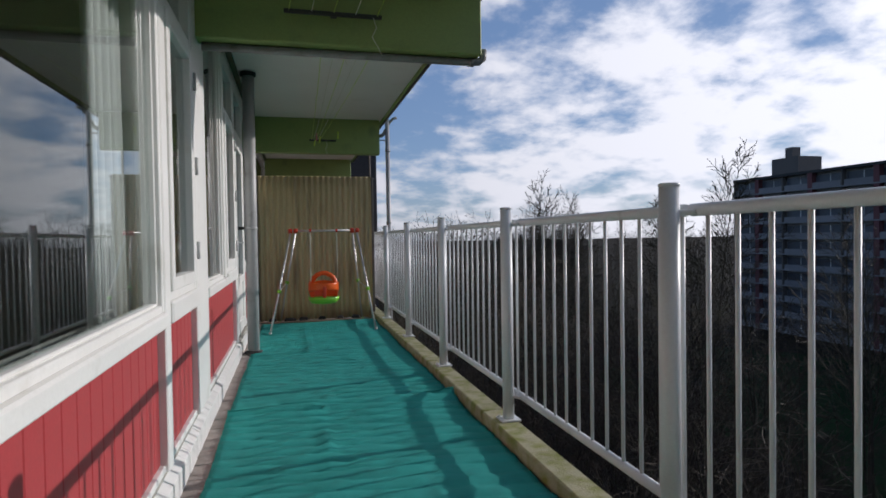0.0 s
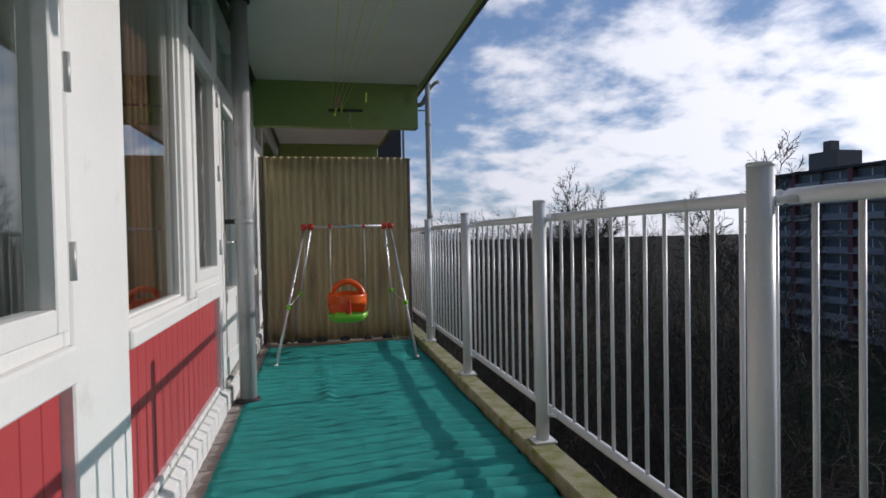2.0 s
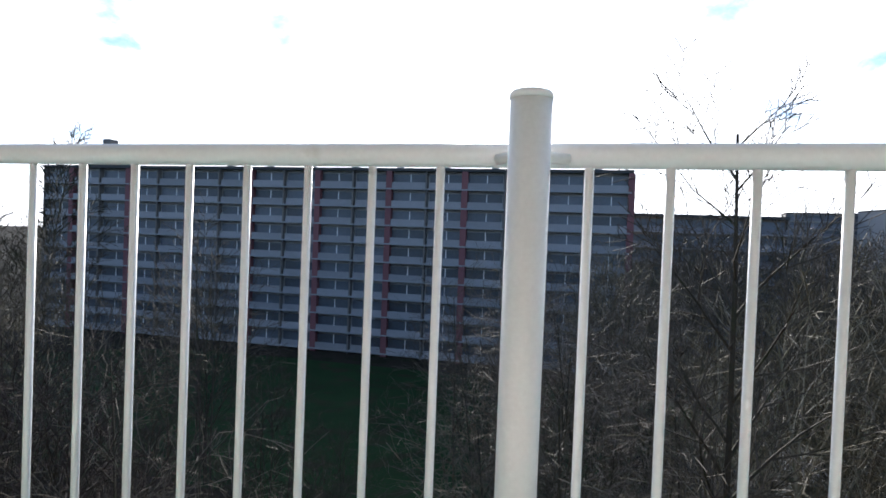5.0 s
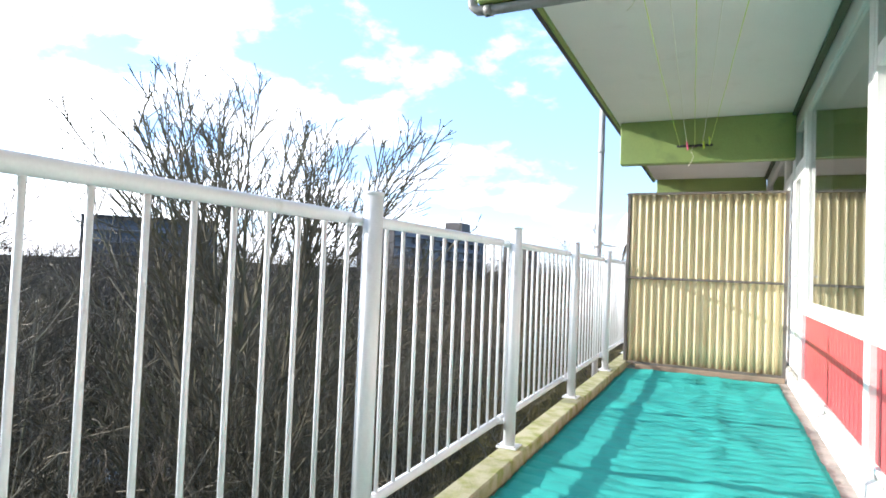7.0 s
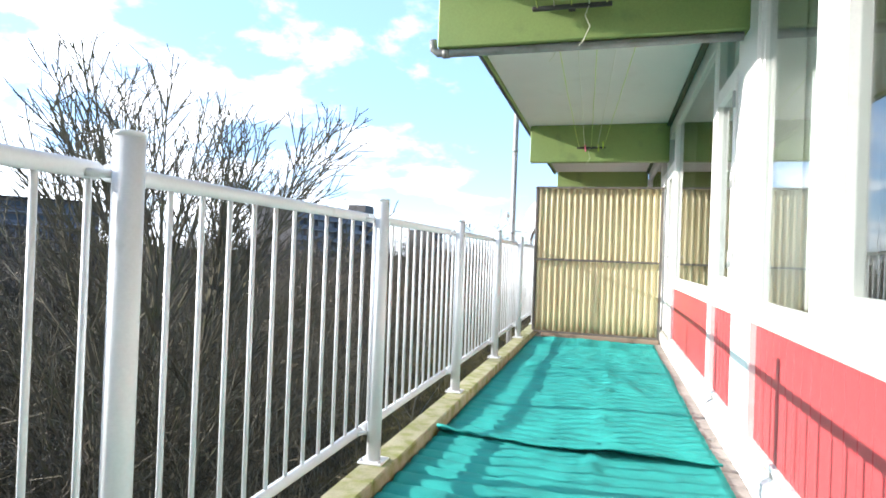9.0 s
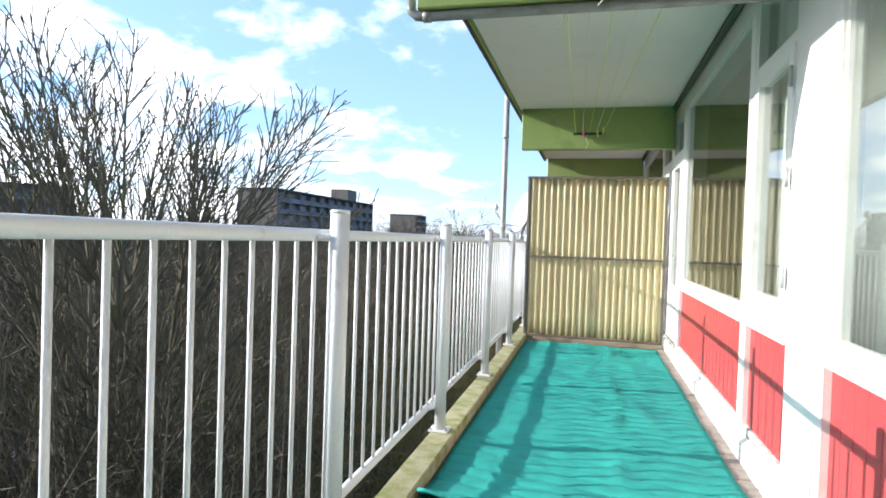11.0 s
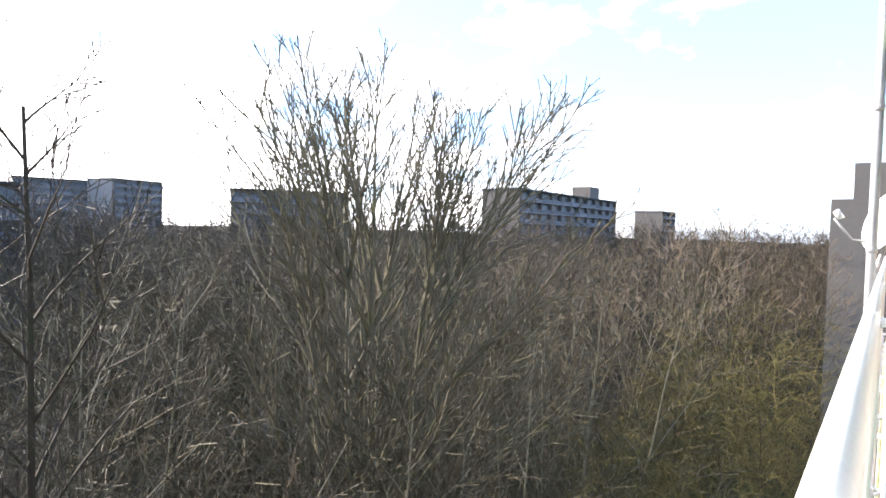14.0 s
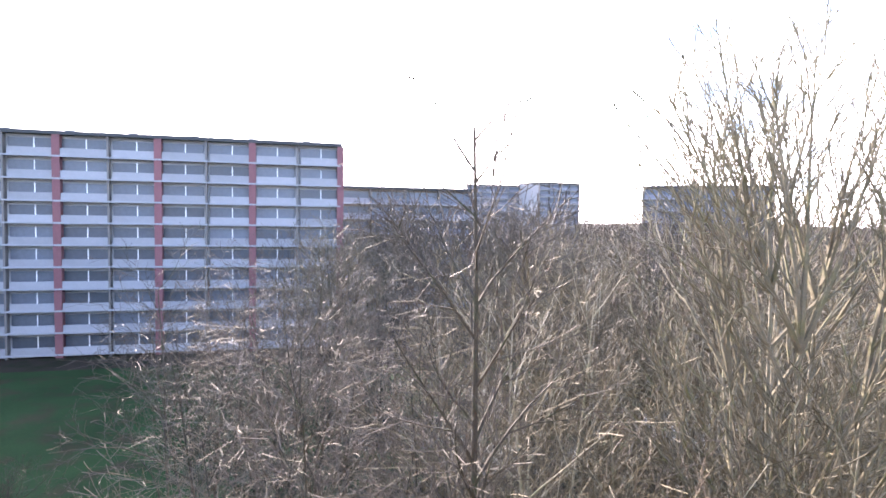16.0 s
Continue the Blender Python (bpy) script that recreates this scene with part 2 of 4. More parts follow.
PLASTER = mat("room_plaster", (0.38, 0.365, 0.34), 0.85, 0.06, 2, 0.1, 60)
ROOMFLOOR = mat("room_floor", (0.2, 0.15, 0.1), 0.6, 0.2, 3, 0.1, 40)
SHEER = mat("sheer_curtain", (0.8, 0.8, 0.8), 0.9, 0.05, 5, 0.1, 200)
BROWN = mat("brown_curtain", (0.2, 0.09, 0.055), 0.9, 0.15, 5, 0.2, 200)
BLUEP = mat("blue_plastic", (0.03, 0.12, 0.5), 0.4, 0.05, 5, 0.02, 60)
GLASS = glass_mat("window_glass")

# ---- mesh helpers ----


def box_into(bm, x0, x1, y0, y1, z0, z1, bevel=0.0):
    vs = [bm.verts.new(p) for p in ((x0, y0, z0), (x1, y0, z0), (x1, y1, z0), (x0, y1, z0), (x0, y0, z1), (x1, y0, z1), (x1, y1, z1), (x0, y1, z1))]
    fs = [bm.faces.new([vs[i] for i in q]) for q in ((3, 2, 1, 0), (4, 5, 6, 7), (0, 1, 5, 4), (1, 2, 6, 5), (2, 3, 7, 6), (3, 0, 4, 7))]
    if bevel:
        es = list({e for f in fs for e in f.edges})
        bmesh.ops.bevel(bm, geom=es, offset=bevel, segments=1, affect="EDGES")
    return bm


def box(x0, x1, y0, y1, z0, z1, bevel=0.004):
    return box_into(bmesh.new(), x0, x1, y0, y1, z0, z1, bevel)


def tube_into(bm, points, radius, sides=10, caps=True):
    """A round tube along points; radius a number or one for each point."""
    pts = [Vector(p) for p in points]
    rad = radius if isinstance(radius, (list, tuple)) else [radius] * len(pts)
    rings = []
    side = None
    for i, p in enumerate(pts):
        d = ((pts[min(i + 1, len(pts) - 1)] - pts[max(i - 1, 0)])).normalized()
        if side is None:
            side = d.orthogonal().normalized()
        side = (side - d * side.dot(d)).normalized()
        up = d.cross(side)
        rings.append([bm.verts.new(p + (side * math.cos(a) + up * math.sin(a)) * rad[i]) for a in (2 * math.pi * k / sides for k in range(sides))])
    for a, b in zip(rings, rings[1:]):
        for k in range(sides):
            f = bm.faces.new((a[k], a[(k + 1) % sides], b[(k + 1) % sides], b[k]))
            f.smooth = True
    if caps:
        bm.faces.new(rings[0][::-1]); bm.faces.new(rings[-1])
    return bm


def tube(points, radius, sides=10):
    return tube_into(bmesh.new(), points, radius, sides)


def mesh_of(name, bm, material):
    me = bpy.data.meshes.new(name)
    bmesh.ops.recalc_face_normals(bm, faces=bm.faces)
    bm.to_mesh(me); bm.free()
    me.materials.append(material)
    return me


def part(name, bm, material, parent=None, label=""):
    ob = new(name, mesh_of(name, bm, material))
    ob.parent = parent
    return tagged(ob, label)


def share(name, me, parent, m):
    ob = new(name, me)
    ob.parent = parent
    ob.matrix_basis = m
    return ob


def thing(name, at, label, category, group="", kind=""):
    ob = new(name)
    ob.location = at
    return tagged(ob, label, category, group, kind)


def setting(name, bm, material, label, category):
    return tagged(part(name, bm, material), label, category, "", "structure")


# ---- large structure ----
Y0, Y1 = -5.3, 13.0              # how far the gallery is built, both neighbours included
ZC, ZB = 2.89, 2.39              # ceiling, underside of the cross beams
FX = -0.07                       # front of the window frames
SCREEN_A, SCREEN_B = 8.52, -0.92
ROOM = -4.2
GROUND = -17.3

setting("floor", box(-0.3, 1.75, Y0, Y1, -0.22, -0.012), CONC, "grey concrete balcony floor slab", "floor")
setting("ceiling", box(-0.3, 1.76, Y0, Y1, ZC, ZC + 0.2), CEIL, "off-white painted concrete balcony ceiling", "ceiling")
setting("trim_eaves", box(1.764, 1.80, Y0, Y1, ZC - 0.03, ZC + 0.22), GREEN, "green painted slab edge along the ceiling", "trim")
setting("trim_drip", tube([(1.80, Y0, ZC - 0.02), (1.80, Y1, ZC - 0.02)], 0.022, 8), DARK, "dark drip rail along the ceiling edge", "trim")
for i, y in enumerate((-0.79, 3.74, 8.52)):
    setting("beam_%d" % (i + 1), box(FX + 0.002, 1.73, y - 0.13, y, ZB, ZC - 0.002, 0.008), GREEN, "green painted concrete cross beam under the ceiling", "beam")
for i, y in enumerate((-5.2, 12.9)):
    setting("beam_%d" % (i + 4), box(FX + 0.002, 1.73, y - 0.13, y, ZB, ZC - 0.002, 0.008), GREEN, "green painted concrete cross beam under the ceiling", "beam")

# ---- facade ----
setting("wall_plinth", box(-0.30, -0.085, Y0, Y1, -0.012, 0.165), CONC, "concrete plinth under the window wall", "wall")
setting("wall_head", box(-0.30, FX - 0.012, Y0, Y1, 2.72, ZC - 0.003), WHITE, "white painted wall strip above the windows", "wall")
setting("trim_head", box(FX - 0.01, -0.03, Y0, Y1, ZC - 0.04, ZC - 0.004), MOSSG, "dark green strip where wall meets ceiling", "trim")

# rooms behind the glass
setting("wall_room_back", box(ROOM - 0.1, ROOM, Y0, Y1, 0, 2.75), PLASTER, "plain plaster back wall of the rooms", "wall")
setting("floor_room", box(ROOM, -0.31, Y0, Y1, -0.05, 0.1), ROOMFLOOR, "brown floor of the rooms", "floor")
setting("ceiling_room", box(ROOM - 0.1, -0.302, Y0, Y1, 2.75, 2.88), PLASTER, "plain ceiling of the rooms", "ceiling")
for i, y in enumerate((Y0, -0.98, 3.68, 8.5, Y1 - 0.1)):
    setting("wall_room_%d" % (i + 1), box(ROOM, -0.31, y, y + 0.1, 0.1, 2.75), PLASTER, "plain plaster partition between rooms", "wall")


def beads(me_name, y0, y1, z0, z1, x, parent, material, width=0.108):
    """Upright grooved boards side by side, each a piece of its own."""
    count = max(1, round((y1 - y0) / width))
    w = (y1 - y0) / count
    me = mesh_of(me_name, box(-0.012, 0.0, 0.0012, w - 0.0012, 0, z1 - z0, 0.004), material)
    for k in range(count):
        share("board", me, parent, Matrix.Translation((x, y0 + k * w, z0)))


def panel(y0, y1):
    """A red boarded parapet panel with white battens round it."""
    p = thing("parapet_panel", (0, 0, 0), "red painted tongue-and-groove parapet panel under a window", "wall panel", "red parapet panels", "structure")
    part("backing", box(-0.28, -0.117, y0, y1, 0.166, 0.80), CONC, p)
    beads("board", y0, y1, 0.20, 0.80, -0.1, p, RED)
    part("batten", box(-0.116, -0.08, y0, y1, 0.167, 0.198), WHITE, p, "white bottom batten")
    return p


def frame_bars(parent, y0, y1, z0, z1, w, x0, x1, name="frame"):
    bm = bmesh.new()
    box_into(bm, x0, x1, y0, y0 + w, z0, z1, 0.004)
    box_into(bm, x0, x1, y1 - w, y1, z0, z1, 0.004)
    box_into(bm, x0 + 0.001, x1 - 0.002, y0 + w, y1 - w, z0, z0 + w, 0.004)
    box_into(bm, x0 + 0.001, x1 - 0.002, y0 + w, y1 - w, z1 - w, z1, 0.004)
    return part(name, bm, WHITE, parent)


def pane(parent, y0, y1, z0, z1, x):
    g = part("pane", box(x - 0.004, x, y0, y1, z0, z1, 0), GLASS, parent, "clear reflecting glass pane")
    g.visible_shadow = False
    return g


SILL = 0.80
serial = [0]


def opening(prefix, label):
    serial[0] += 1
    return thing("%s_%d" % (prefix, serial[0]), (0, 0, 0), label, prefix, "", "structure")


def fixed_window(y0, y1):
    w = opening("window", "white wooden fixed window with one large pane")
    part("window_sill", box(-0.29, FX + 0.02, y0, y1, SILL + 0.001, 0.865, 0.008), WHITE, w)
    frame_bars(w, y0, y1, 0.866, 2.719, 0.032, -0.17, FX)
    frame_bars(w, y0 + 0.032, y1 - 0.032, 0.898, 2.687, 0.012, -0.14, FX - 0.018, "glazing_bead")
    pane(w, y0 + 0.035, y1 - 0.035, 0.90, 2.685, -0.108)
    return w


def casement(y0, y1, hinge):
    """A side-hung sash with a small vent light above it."""
    w = opening("window", "white wooden casement window with a small top light")
    part("window_sill", box(-0.29, FX + 0.02, y0, y1, SILL + 0.001, 0.90, 0.008), WHITE, w)
    frame_bars(w, y0, y1, 0.901, 2.719, 0.04, -0.19, FX)
    part("transom", box(-0.19, FX - 0.003, y0 + 0.04, y1 - 0.04, 2.25, 2.31), WHITE, w)
    s = frame_bars(w, y0 + 0.042, y1 - 0.042, 0.943, 2.247, 0.062, -0.13, FX + 0.012, "sash")
    pane(w, y0 + 0.09, y1 - 0.09, 0.99, 2.2, -0.095)
    pane(w, y0 + 0.04, y1 - 0.04, 2.31, 2.68, -0.12)
    yh = y1 - 0.03 if hinge > 0 else y0 + 0.03
    for z in (1.12, 1.6, 2.08):
        part("hinge", tube([(FX + 0.022, yh, z - 0.05), (FX + 0.022, yh, z + 0.05)], 0.009, 8), STEEL, s, "grey steel hinge")
    return w


def post(y0, y1):
    setting("trim_post", box(-0.29, FX + 0.006, y0, y1, 0.166, 2.72, 0.006), WHITE, "white painted upright post between windows", "trim")


def mullion(y0, y1):
    setting("trim_mullion", box(-0.29, FX - 0.03, y0, y1, SILL + 0.001, 2.719, 0.006), WHITE, "white painted recessed mullion between two windows", "trim")
    setting("trim_mullion", box(FX - 0.028, FX + 0.006, y0 + 0.09, y1 - 0.002, SILL + 0.07, 2.719, 0.006), WHITE, "white painted cover board on the mullion", "trim")
    setting("trim_mullion", box(FX - 0.028, FX + 0.02, y0 + 0.001, y1 - 0.001, SILL + 0.002, 0.866, 0.006), WHITE, "white painted sill piece under the mullion", "trim")


def balcony_door(y0, y1, handle_side):
    d = opening("door", "white wooden balcony door with a glazed upper half, closed")
    frame_bars(d, y0, y1, 0.166, 2.719, 0.045, -0.19, FX, "door_frame")
    part("transom", box(-0.19, FX - 0.003, y0 + 0.045, y1 - 0.045, 2.22, 2.30), WHITE, d)
    pane(d, y0 + 0.045, y1 - 0.045, 2.30, 2.68, -0.12)
    a, b, z0, z1 = y0 + 0.048, y1 - 0.048, 0.213, 2.217
    bm = bmesh.new()
    x0, x1 = -0.125, FX + 0.008
    box_into(bm, x0, x1, a, a + 0.1, z0, z1, 0.005); box_into(bm, x0, x1, b - 0.1, b, z0, z1, 0.005)
    box_into(bm, x0, x1 - 0.001, a + 0.1, b - 0.1, z0, z0 + 0.12, 0.005); box_into(bm, x0, x1 - 0.001, a + 0.1, b - 0.1, z1 - 0.1, z1, 0.005)
    box_into(bm, x0, x1 - 0.001, a + 0.1, b - 0.1, 0.72, 0.80, 0.005)
    leaf = part("door_leaf", bm, WHITE, d)
    beads("board", a + 0.1, b - 0.1, z0 + 0.12, 0.72, FX - 0.008, leaf, WHITE, 0.09)
    pane(d, a + 0.1, b - 0.1, 0.80, z1 - 0.1, -0.1)
    yh = a + 0.05 if handle_side < 0 else b - 0.05
    s = 1 if handle_side < 0 else -1
    bm = box(x1, x1 + 0.008, yh - 0.02, yh + 0.02, 1.0, 1.22, 0.003)
    part("escutcheon", bm, STEEL, leaf, "grey steel escutcheon plate")
    part("door_handle", tube([(x1 + 0.008, yh, 1.15), (x1 + 0.05, yh, 1.15), (x1 + 0.058, yh + s * 0.012, 1.15), (x1 + 0.058, yh + s * 0.12, 1.15)], 0.009, 8), CHROME, leaf, "metal lever handle")
    part("threshold", box(-0.29, -0.04, y0, y1, 0.166, 0.20, 0.006), CONC, d)
    return d


balcony_door(-0.88, -0.10, 1)
post(-0.10, -0.02)
panel(-0.02, 2.60); fixed_window(-0.02, 2.60)
post(2.60, 2.71)
panel(2.71, 3.47); casement(2.71, 3.47, 1)
post(3.47, 3.93)
panel(3.93, 5.87); fixed_window(3.93, 4.87); mullion(4.87, 5.06); casement(5.06, 5.87, 1)
post(5.87, 5.98)
balcony_door(5.98, 6.88, -1)
post(6.88, 6.97)
panel(6.97, 8.25); fixed_window(6.97, 8.25)
post(8.25, 8.50)
# neighbours' fronts beyond the screens
post(8.50, 8.62)
balcony_door(8.62, 9.45, 1)
post(9.45, 9.55)
panel(9.55, 12.8); fixed_window(9.55, 12.8)
post(12.8, 13.0)
post(-1.02, -0.88)
balcony_door(-1.85, -1.02, -1)
post(-1.95, -1.85)
panel(-5.0, -1.95); fixed_window(-5.0, -1.95)
post(-5.3, -5.0)


def curtain(y0, y1, x, material, label, z0=0.35):
    n = int((y1 - y0) / 0.012)
    bm = bmesh.new()
    rows = []
    for z in (z0, 1.3, 2.0, 2.74):
        rows.append([bm.verts.new((x + 0.03 * math.sin(i * 0.9 + 0.6 * math.sin(i * 0.23)) * (1.15 - z * 0.12), y0 + (y1 - y0) * i / n, z)) for i in range(n + 1)])
    for a, b in zip(rows, rows[1:]):
        for i in range(n):
            bm.faces.new((a[i], a[i + 1], b[i + 1], b[i])).smooth = True
    ob = part("curtain", bm, material)
    m = ob.modifiers.new("cloth", "SOLIDIFY"); m.thickness = 0.003
    return tagged(ob, label, "curtain")


curtain(2.16, 2.58, -0.225, SHEER, "white sheer curtain hanging behind the window", 0.88)
curtain(2.74, 2.92, -0.225, SHEER, "white sheer curtain hanging behind the window", 0.92)
curtain(3.80, 4.22, -0.33, SHEER, "white sheer curtain hanging behind the window", 0.88)
curtain(4.5, 4.86, -0.225, BROWN, "brown curtain gathered behind the window", 0.88)
curtain(5.5, 5.84, -0.225, BROWN, "brown curtain gathered behind the window", 0.92)
curtain(7.9, 8.2, -0.225, SHEER, "white sheer curtain hanging behind the window", 0.88)

# a table with a box on it inside the room
t = thing("dining_table", (-1.25, 6.2, 0.1), "white-topped dining table inside the room", "table")
part("tabletop", box(-0.4, 0.4, -0.7, 0.7, 0.71, 0.745, 0.006), WHITE, t)
for x in (-0.35, 0.35):
    for y in (-0.64, 0.64):
        part("leg", box(x - 0.025, x + 0.025, y - 0.025, y + 0.025, 0, 0.71, 0.004), WOOD, t)
bm = bmesh.new()
bmesh.ops.create_cone(bm, cap_ends=True, segments=4, radius1=0.16, radius2=0.2, depth=0.16, matrix=Matrix.Translation((-1.1, 6.5, 0.926)) @ Matrix.Rotation(radians(45), 4, "Z"))
bmesh.ops.bevel(bm, geom=list(bm.edges), offset=0.01, segments=2, affect="EDGES")
tagged(part("storage_box", bm, BLUEP), "blue plastic storage box on the table", "box")

# ---- railing ----
RX, RAILX, PITCH, FIRST = 1.695, 1.772, 1.55, 1.55
TOP, RAILZ, LOWZ, KTOP = 1.342, 1.252, 0.225, 0.085


def railing_post(m):
    p = thing("railing_post", (0, 0, 0), "white painted round steel railing post bolted to the kerb", "railing post", "railing posts")
    part("tube", tube([(0, 0, 0.012), (0, 0, TOP - KTOP - 0.012)], 0.034, 20), RAILW, p)
    part("cap", tube([(0, 0, TOP - KTOP - 0.0125), (0, 0, TOP - KTOP - 0.004), (0, 0, TOP - KTOP)], [0.035, 0.035, 0.032], 20), RAILW, p)
    part("base_plate", box(-0.06, 0.06, -0.055, 0.055, 0, 0.012, 0.003), RAILW, p)
    for s in (-1, 1):
        for z in (RAILZ - 0.008, LOWZ):
            part("bracket", tube([(0.02, s * 0.012, z - KTOP), (0.045, s * 0.03, z - KTOP), (0.06, s * 0.06, z - KTOP)], 0.010, 8), RAILW, p)
        part("bolt", tube([(s * 0.046, 0.04, 0.012), (s * 0.046, 0.04, 0.02)], 0.008, 6), STEEL, p)
    p.matrix_basis = m
    return p


def railing_panel(m):
    p = thing("railing", (0, 0, 0), "white painted steel railing panel with thin upright bars", "railing", "railing panels")
    a, b = 0.012, PITCH - 0.012
    part("top_rail", tube([(0, a, RAILZ), (0, a + 0.006, RAILZ), (0, b - 0.006, RAILZ), (0, b, RAILZ)], [0.019, 0.0215, 0.0215, 0.019], 16), RAILW, p)
    part("bottom_rail", tube([(0, a, LOWZ), (0, b, LOWZ)], 0.021, 12), RAILW, p)
    for k in range(12):
        y = 0.035 + PITCH * k / 12
        if k == 0:
            first = part("baluster", tube([(0, 0, LOWZ), (0, 0, RAILZ)], 0.008, 8), RAILW, p)
            first.location = (0, y, 0)
        else:
            share("baluster", first.data, p, Matrix.Translation((0, y, 0)))
    p.matrix_basis = m
    return p


one_post = railing_post(Matrix.Translation((RX, FIRST - 4 * PITCH, KTOP)))
one_panel = railing_panel(Matrix.Translation((RAILX, FIRST - 4 * PITCH, 0)))
for k in range(-3, 8):
    copy_thing(one_post, Matrix.Translation((RX, FIRST + k * PITCH, KTOP)))
    if k < 7:
        copy_thing(one_panel, Matrix.Translation((RAILX, FIRST + k * PITCH, 0)))

kerb = setting("kerb", box(1.61, 1.735, Y0, Y1, -0.011, 0.055), KERB, "mossy concrete kerb under the railing", "kerb")
me = mesh_of("kerb_stone", box(1.60, 1.745, 0.004, PITCH - 0.004, 0.0, KTOP, 0.008), KERB)
for k in range(-4, 7):
    share("kerb_stone", me, kerb, Matrix.Translation((0, FIRST + k * PITCH + 0.22, 0)))

# ---- carpets ----


def carpet(y0, y1, lift_start, label, seed):
    """A loose outdoor carpet with cross ripples and creases; its first edge may curl up."""
    nx, ny = 40, int((y1 - y0) / 0.006)
    bm = bmesh.new()
    grid = []
    for j in range(ny + 1):
        y = y0 + (y1 - y0) * j / ny
        row = []
        for i in range(nx + 1):
            x = 0.045 + 1.54 * i / nx
            e = 0.02 * noise.noise((y * 1.3, seed, 0)) if i == 0 else 0
            w = abs(math.sin(0.5 * (y * 52 + x * 8.0 + 6.5 * noise.noise((x * 0.5, y * 0.9, seed)) + 1.4 * noise.noise((x * 2.2, y * 2.5, seed + 5)))))
            z = 0.004 + 0.021 * w ** 0.42 * (0.65 + 0.8 * noise.noise((x * 1.1, y * 1.3, seed + 3)))
            z += 0.012 * max(0, noise.noise((x * 1.3, y * 4.2, seed + 7)))
            z += 0.085 * max(0, 1 - abs((x - 0.62 - 0.12 * noise.noise((y * 1.1, 2, seed))) / 0.045)) * max(0, 0.75 * noise.noise((0.5, y * 1.3, seed + 1)) + 0.3) * (0.6 + noise.noise((x * 3, y * 9, seed)))
            z += 0.006 * noise.noise((x * 6.5, y * 2.2, seed + 9)) + 0.007 * noise.noise((x * 13, y * 9, seed + 2)) + 0.010 * max(0, noise.noise((x * 4 + y * 3, y * 7 - x * 2, seed + 4)) - 0.1)
            d = (y1 - y) if lift_start > 0 else 1e9
            if d < 0.30:
                t = 1 - d / 0.30
                z += (0.030 + 0.025 * noise.noise((x * 2.2, 1, seed))) * t * t + 0.012 * t
            row.append(bm.verts.new((x + e, y + (0.05 * noise.noise((x * 1.4, 5, seed)) if j == ny else 0), max(z, 0.003))))
        grid.append(row)
    for a, b in zip(grid, grid[1:]):
        for i in range(nx):
            bm.faces.new((a[i], a[i + 1], b[i + 1], b[i])).smooth = True
    ob = part("outdoor_carpet", bm, TEAL)
    m = ob.modifiers.new("pile", "SOLIDIFY"); m.thickness, m.offset = 0.006, 1
    return tagged(ob, label, "carpet", "teal carpets")


carpet(-0.80, 3.95, 1, "teal outdoor carpet with ripples and a curled end", 1.3)
carpet(3.72, 8.22, 0, "teal outdoor carpet with creases lying on the balcony", 5.1)

# ---- screens ----


def corrugated(width, height, pitch, depth):
    """A corrugated sheet in x and z, its waves running upright."""
    n = int(width / pitch * 10)
    bm = bmesh.new()
    cols = []
    for i in range(n + 1):
        x = width * i / n
        y = depth * math.cos(2 * math.pi * x / pitch)
        cols.append([bm.verts.new((x, y + 0.004 * noise.noise((x * 3, z * 2, 4)), z)) for z in np.linspace(0, height, 9)])
    for a, b in zip(cols, cols[1:]):
        for k in range(8):
            bm.faces.new((a[k], a[k + 1], b[k + 1], b[k])).smooth = True
    return bm


def privacy_screen(y, side, label, sheet, foot):
    s = thing("privacy_screen", (0, y, 0), label, "privacy screen")
    for k, (x0, w) in enumerate(((0.0, 0.845), (0.785, 0.825))):
        sh = part("sheet", corrugated(w, 2.065 if y > 0 else 1.98, 0.0785, 0.016), sheet, s, "yellowed corrugated plastic sheet")
        sh.location = (x0, -side * 0.0035 * k, foot)
        mod = sh.modifiers.new("sheet", "SOLIDIFY"); mod.thickness = 0.003
    for x in (-0.012, 1.622):
        part("upright", box(x - 0.018, x + 0.018, -0.02, 0.02, 0.0, 2.07, 0.003), OLDBAR, s, "weathered steel upright")
    for z in (0.075, 1.065, 2.052):
        part("cross_bar", box(0.01, 1.60, side * -0.040 - 0.012, side * -0.040 + 0.012, z - 0.014, z + 0.014, 0.003), OLDBAR, s, "weathered steel cross bar")
    if y < 0:
        part("base_board", box(-0.02, 1.5, side * -0.035 - 0.03, side * -0.035 + 0.03, 0.004, 0.06, 0.006), WOOD, s, "weathered wooden base board")
    for i in range(11):
        for z in (1.065, 2.052):
            part("bolt", tube([(0.078 + i * 0.157, side * -0.055, z), (0.078 + i * 0.157, side * 0.028, z)], 0.006, 6), STEEL, s)
    return s


privacy_screen(SCREEN_A, -1, "yellowed corrugated plastic privacy screen with dirty stains", SHEET_OLD, 0.014)
privacy_screen(SCREEN_B, -1, "cream corrugated plastic privacy screen on a steel frame", SHEET_PALE, 0.08)

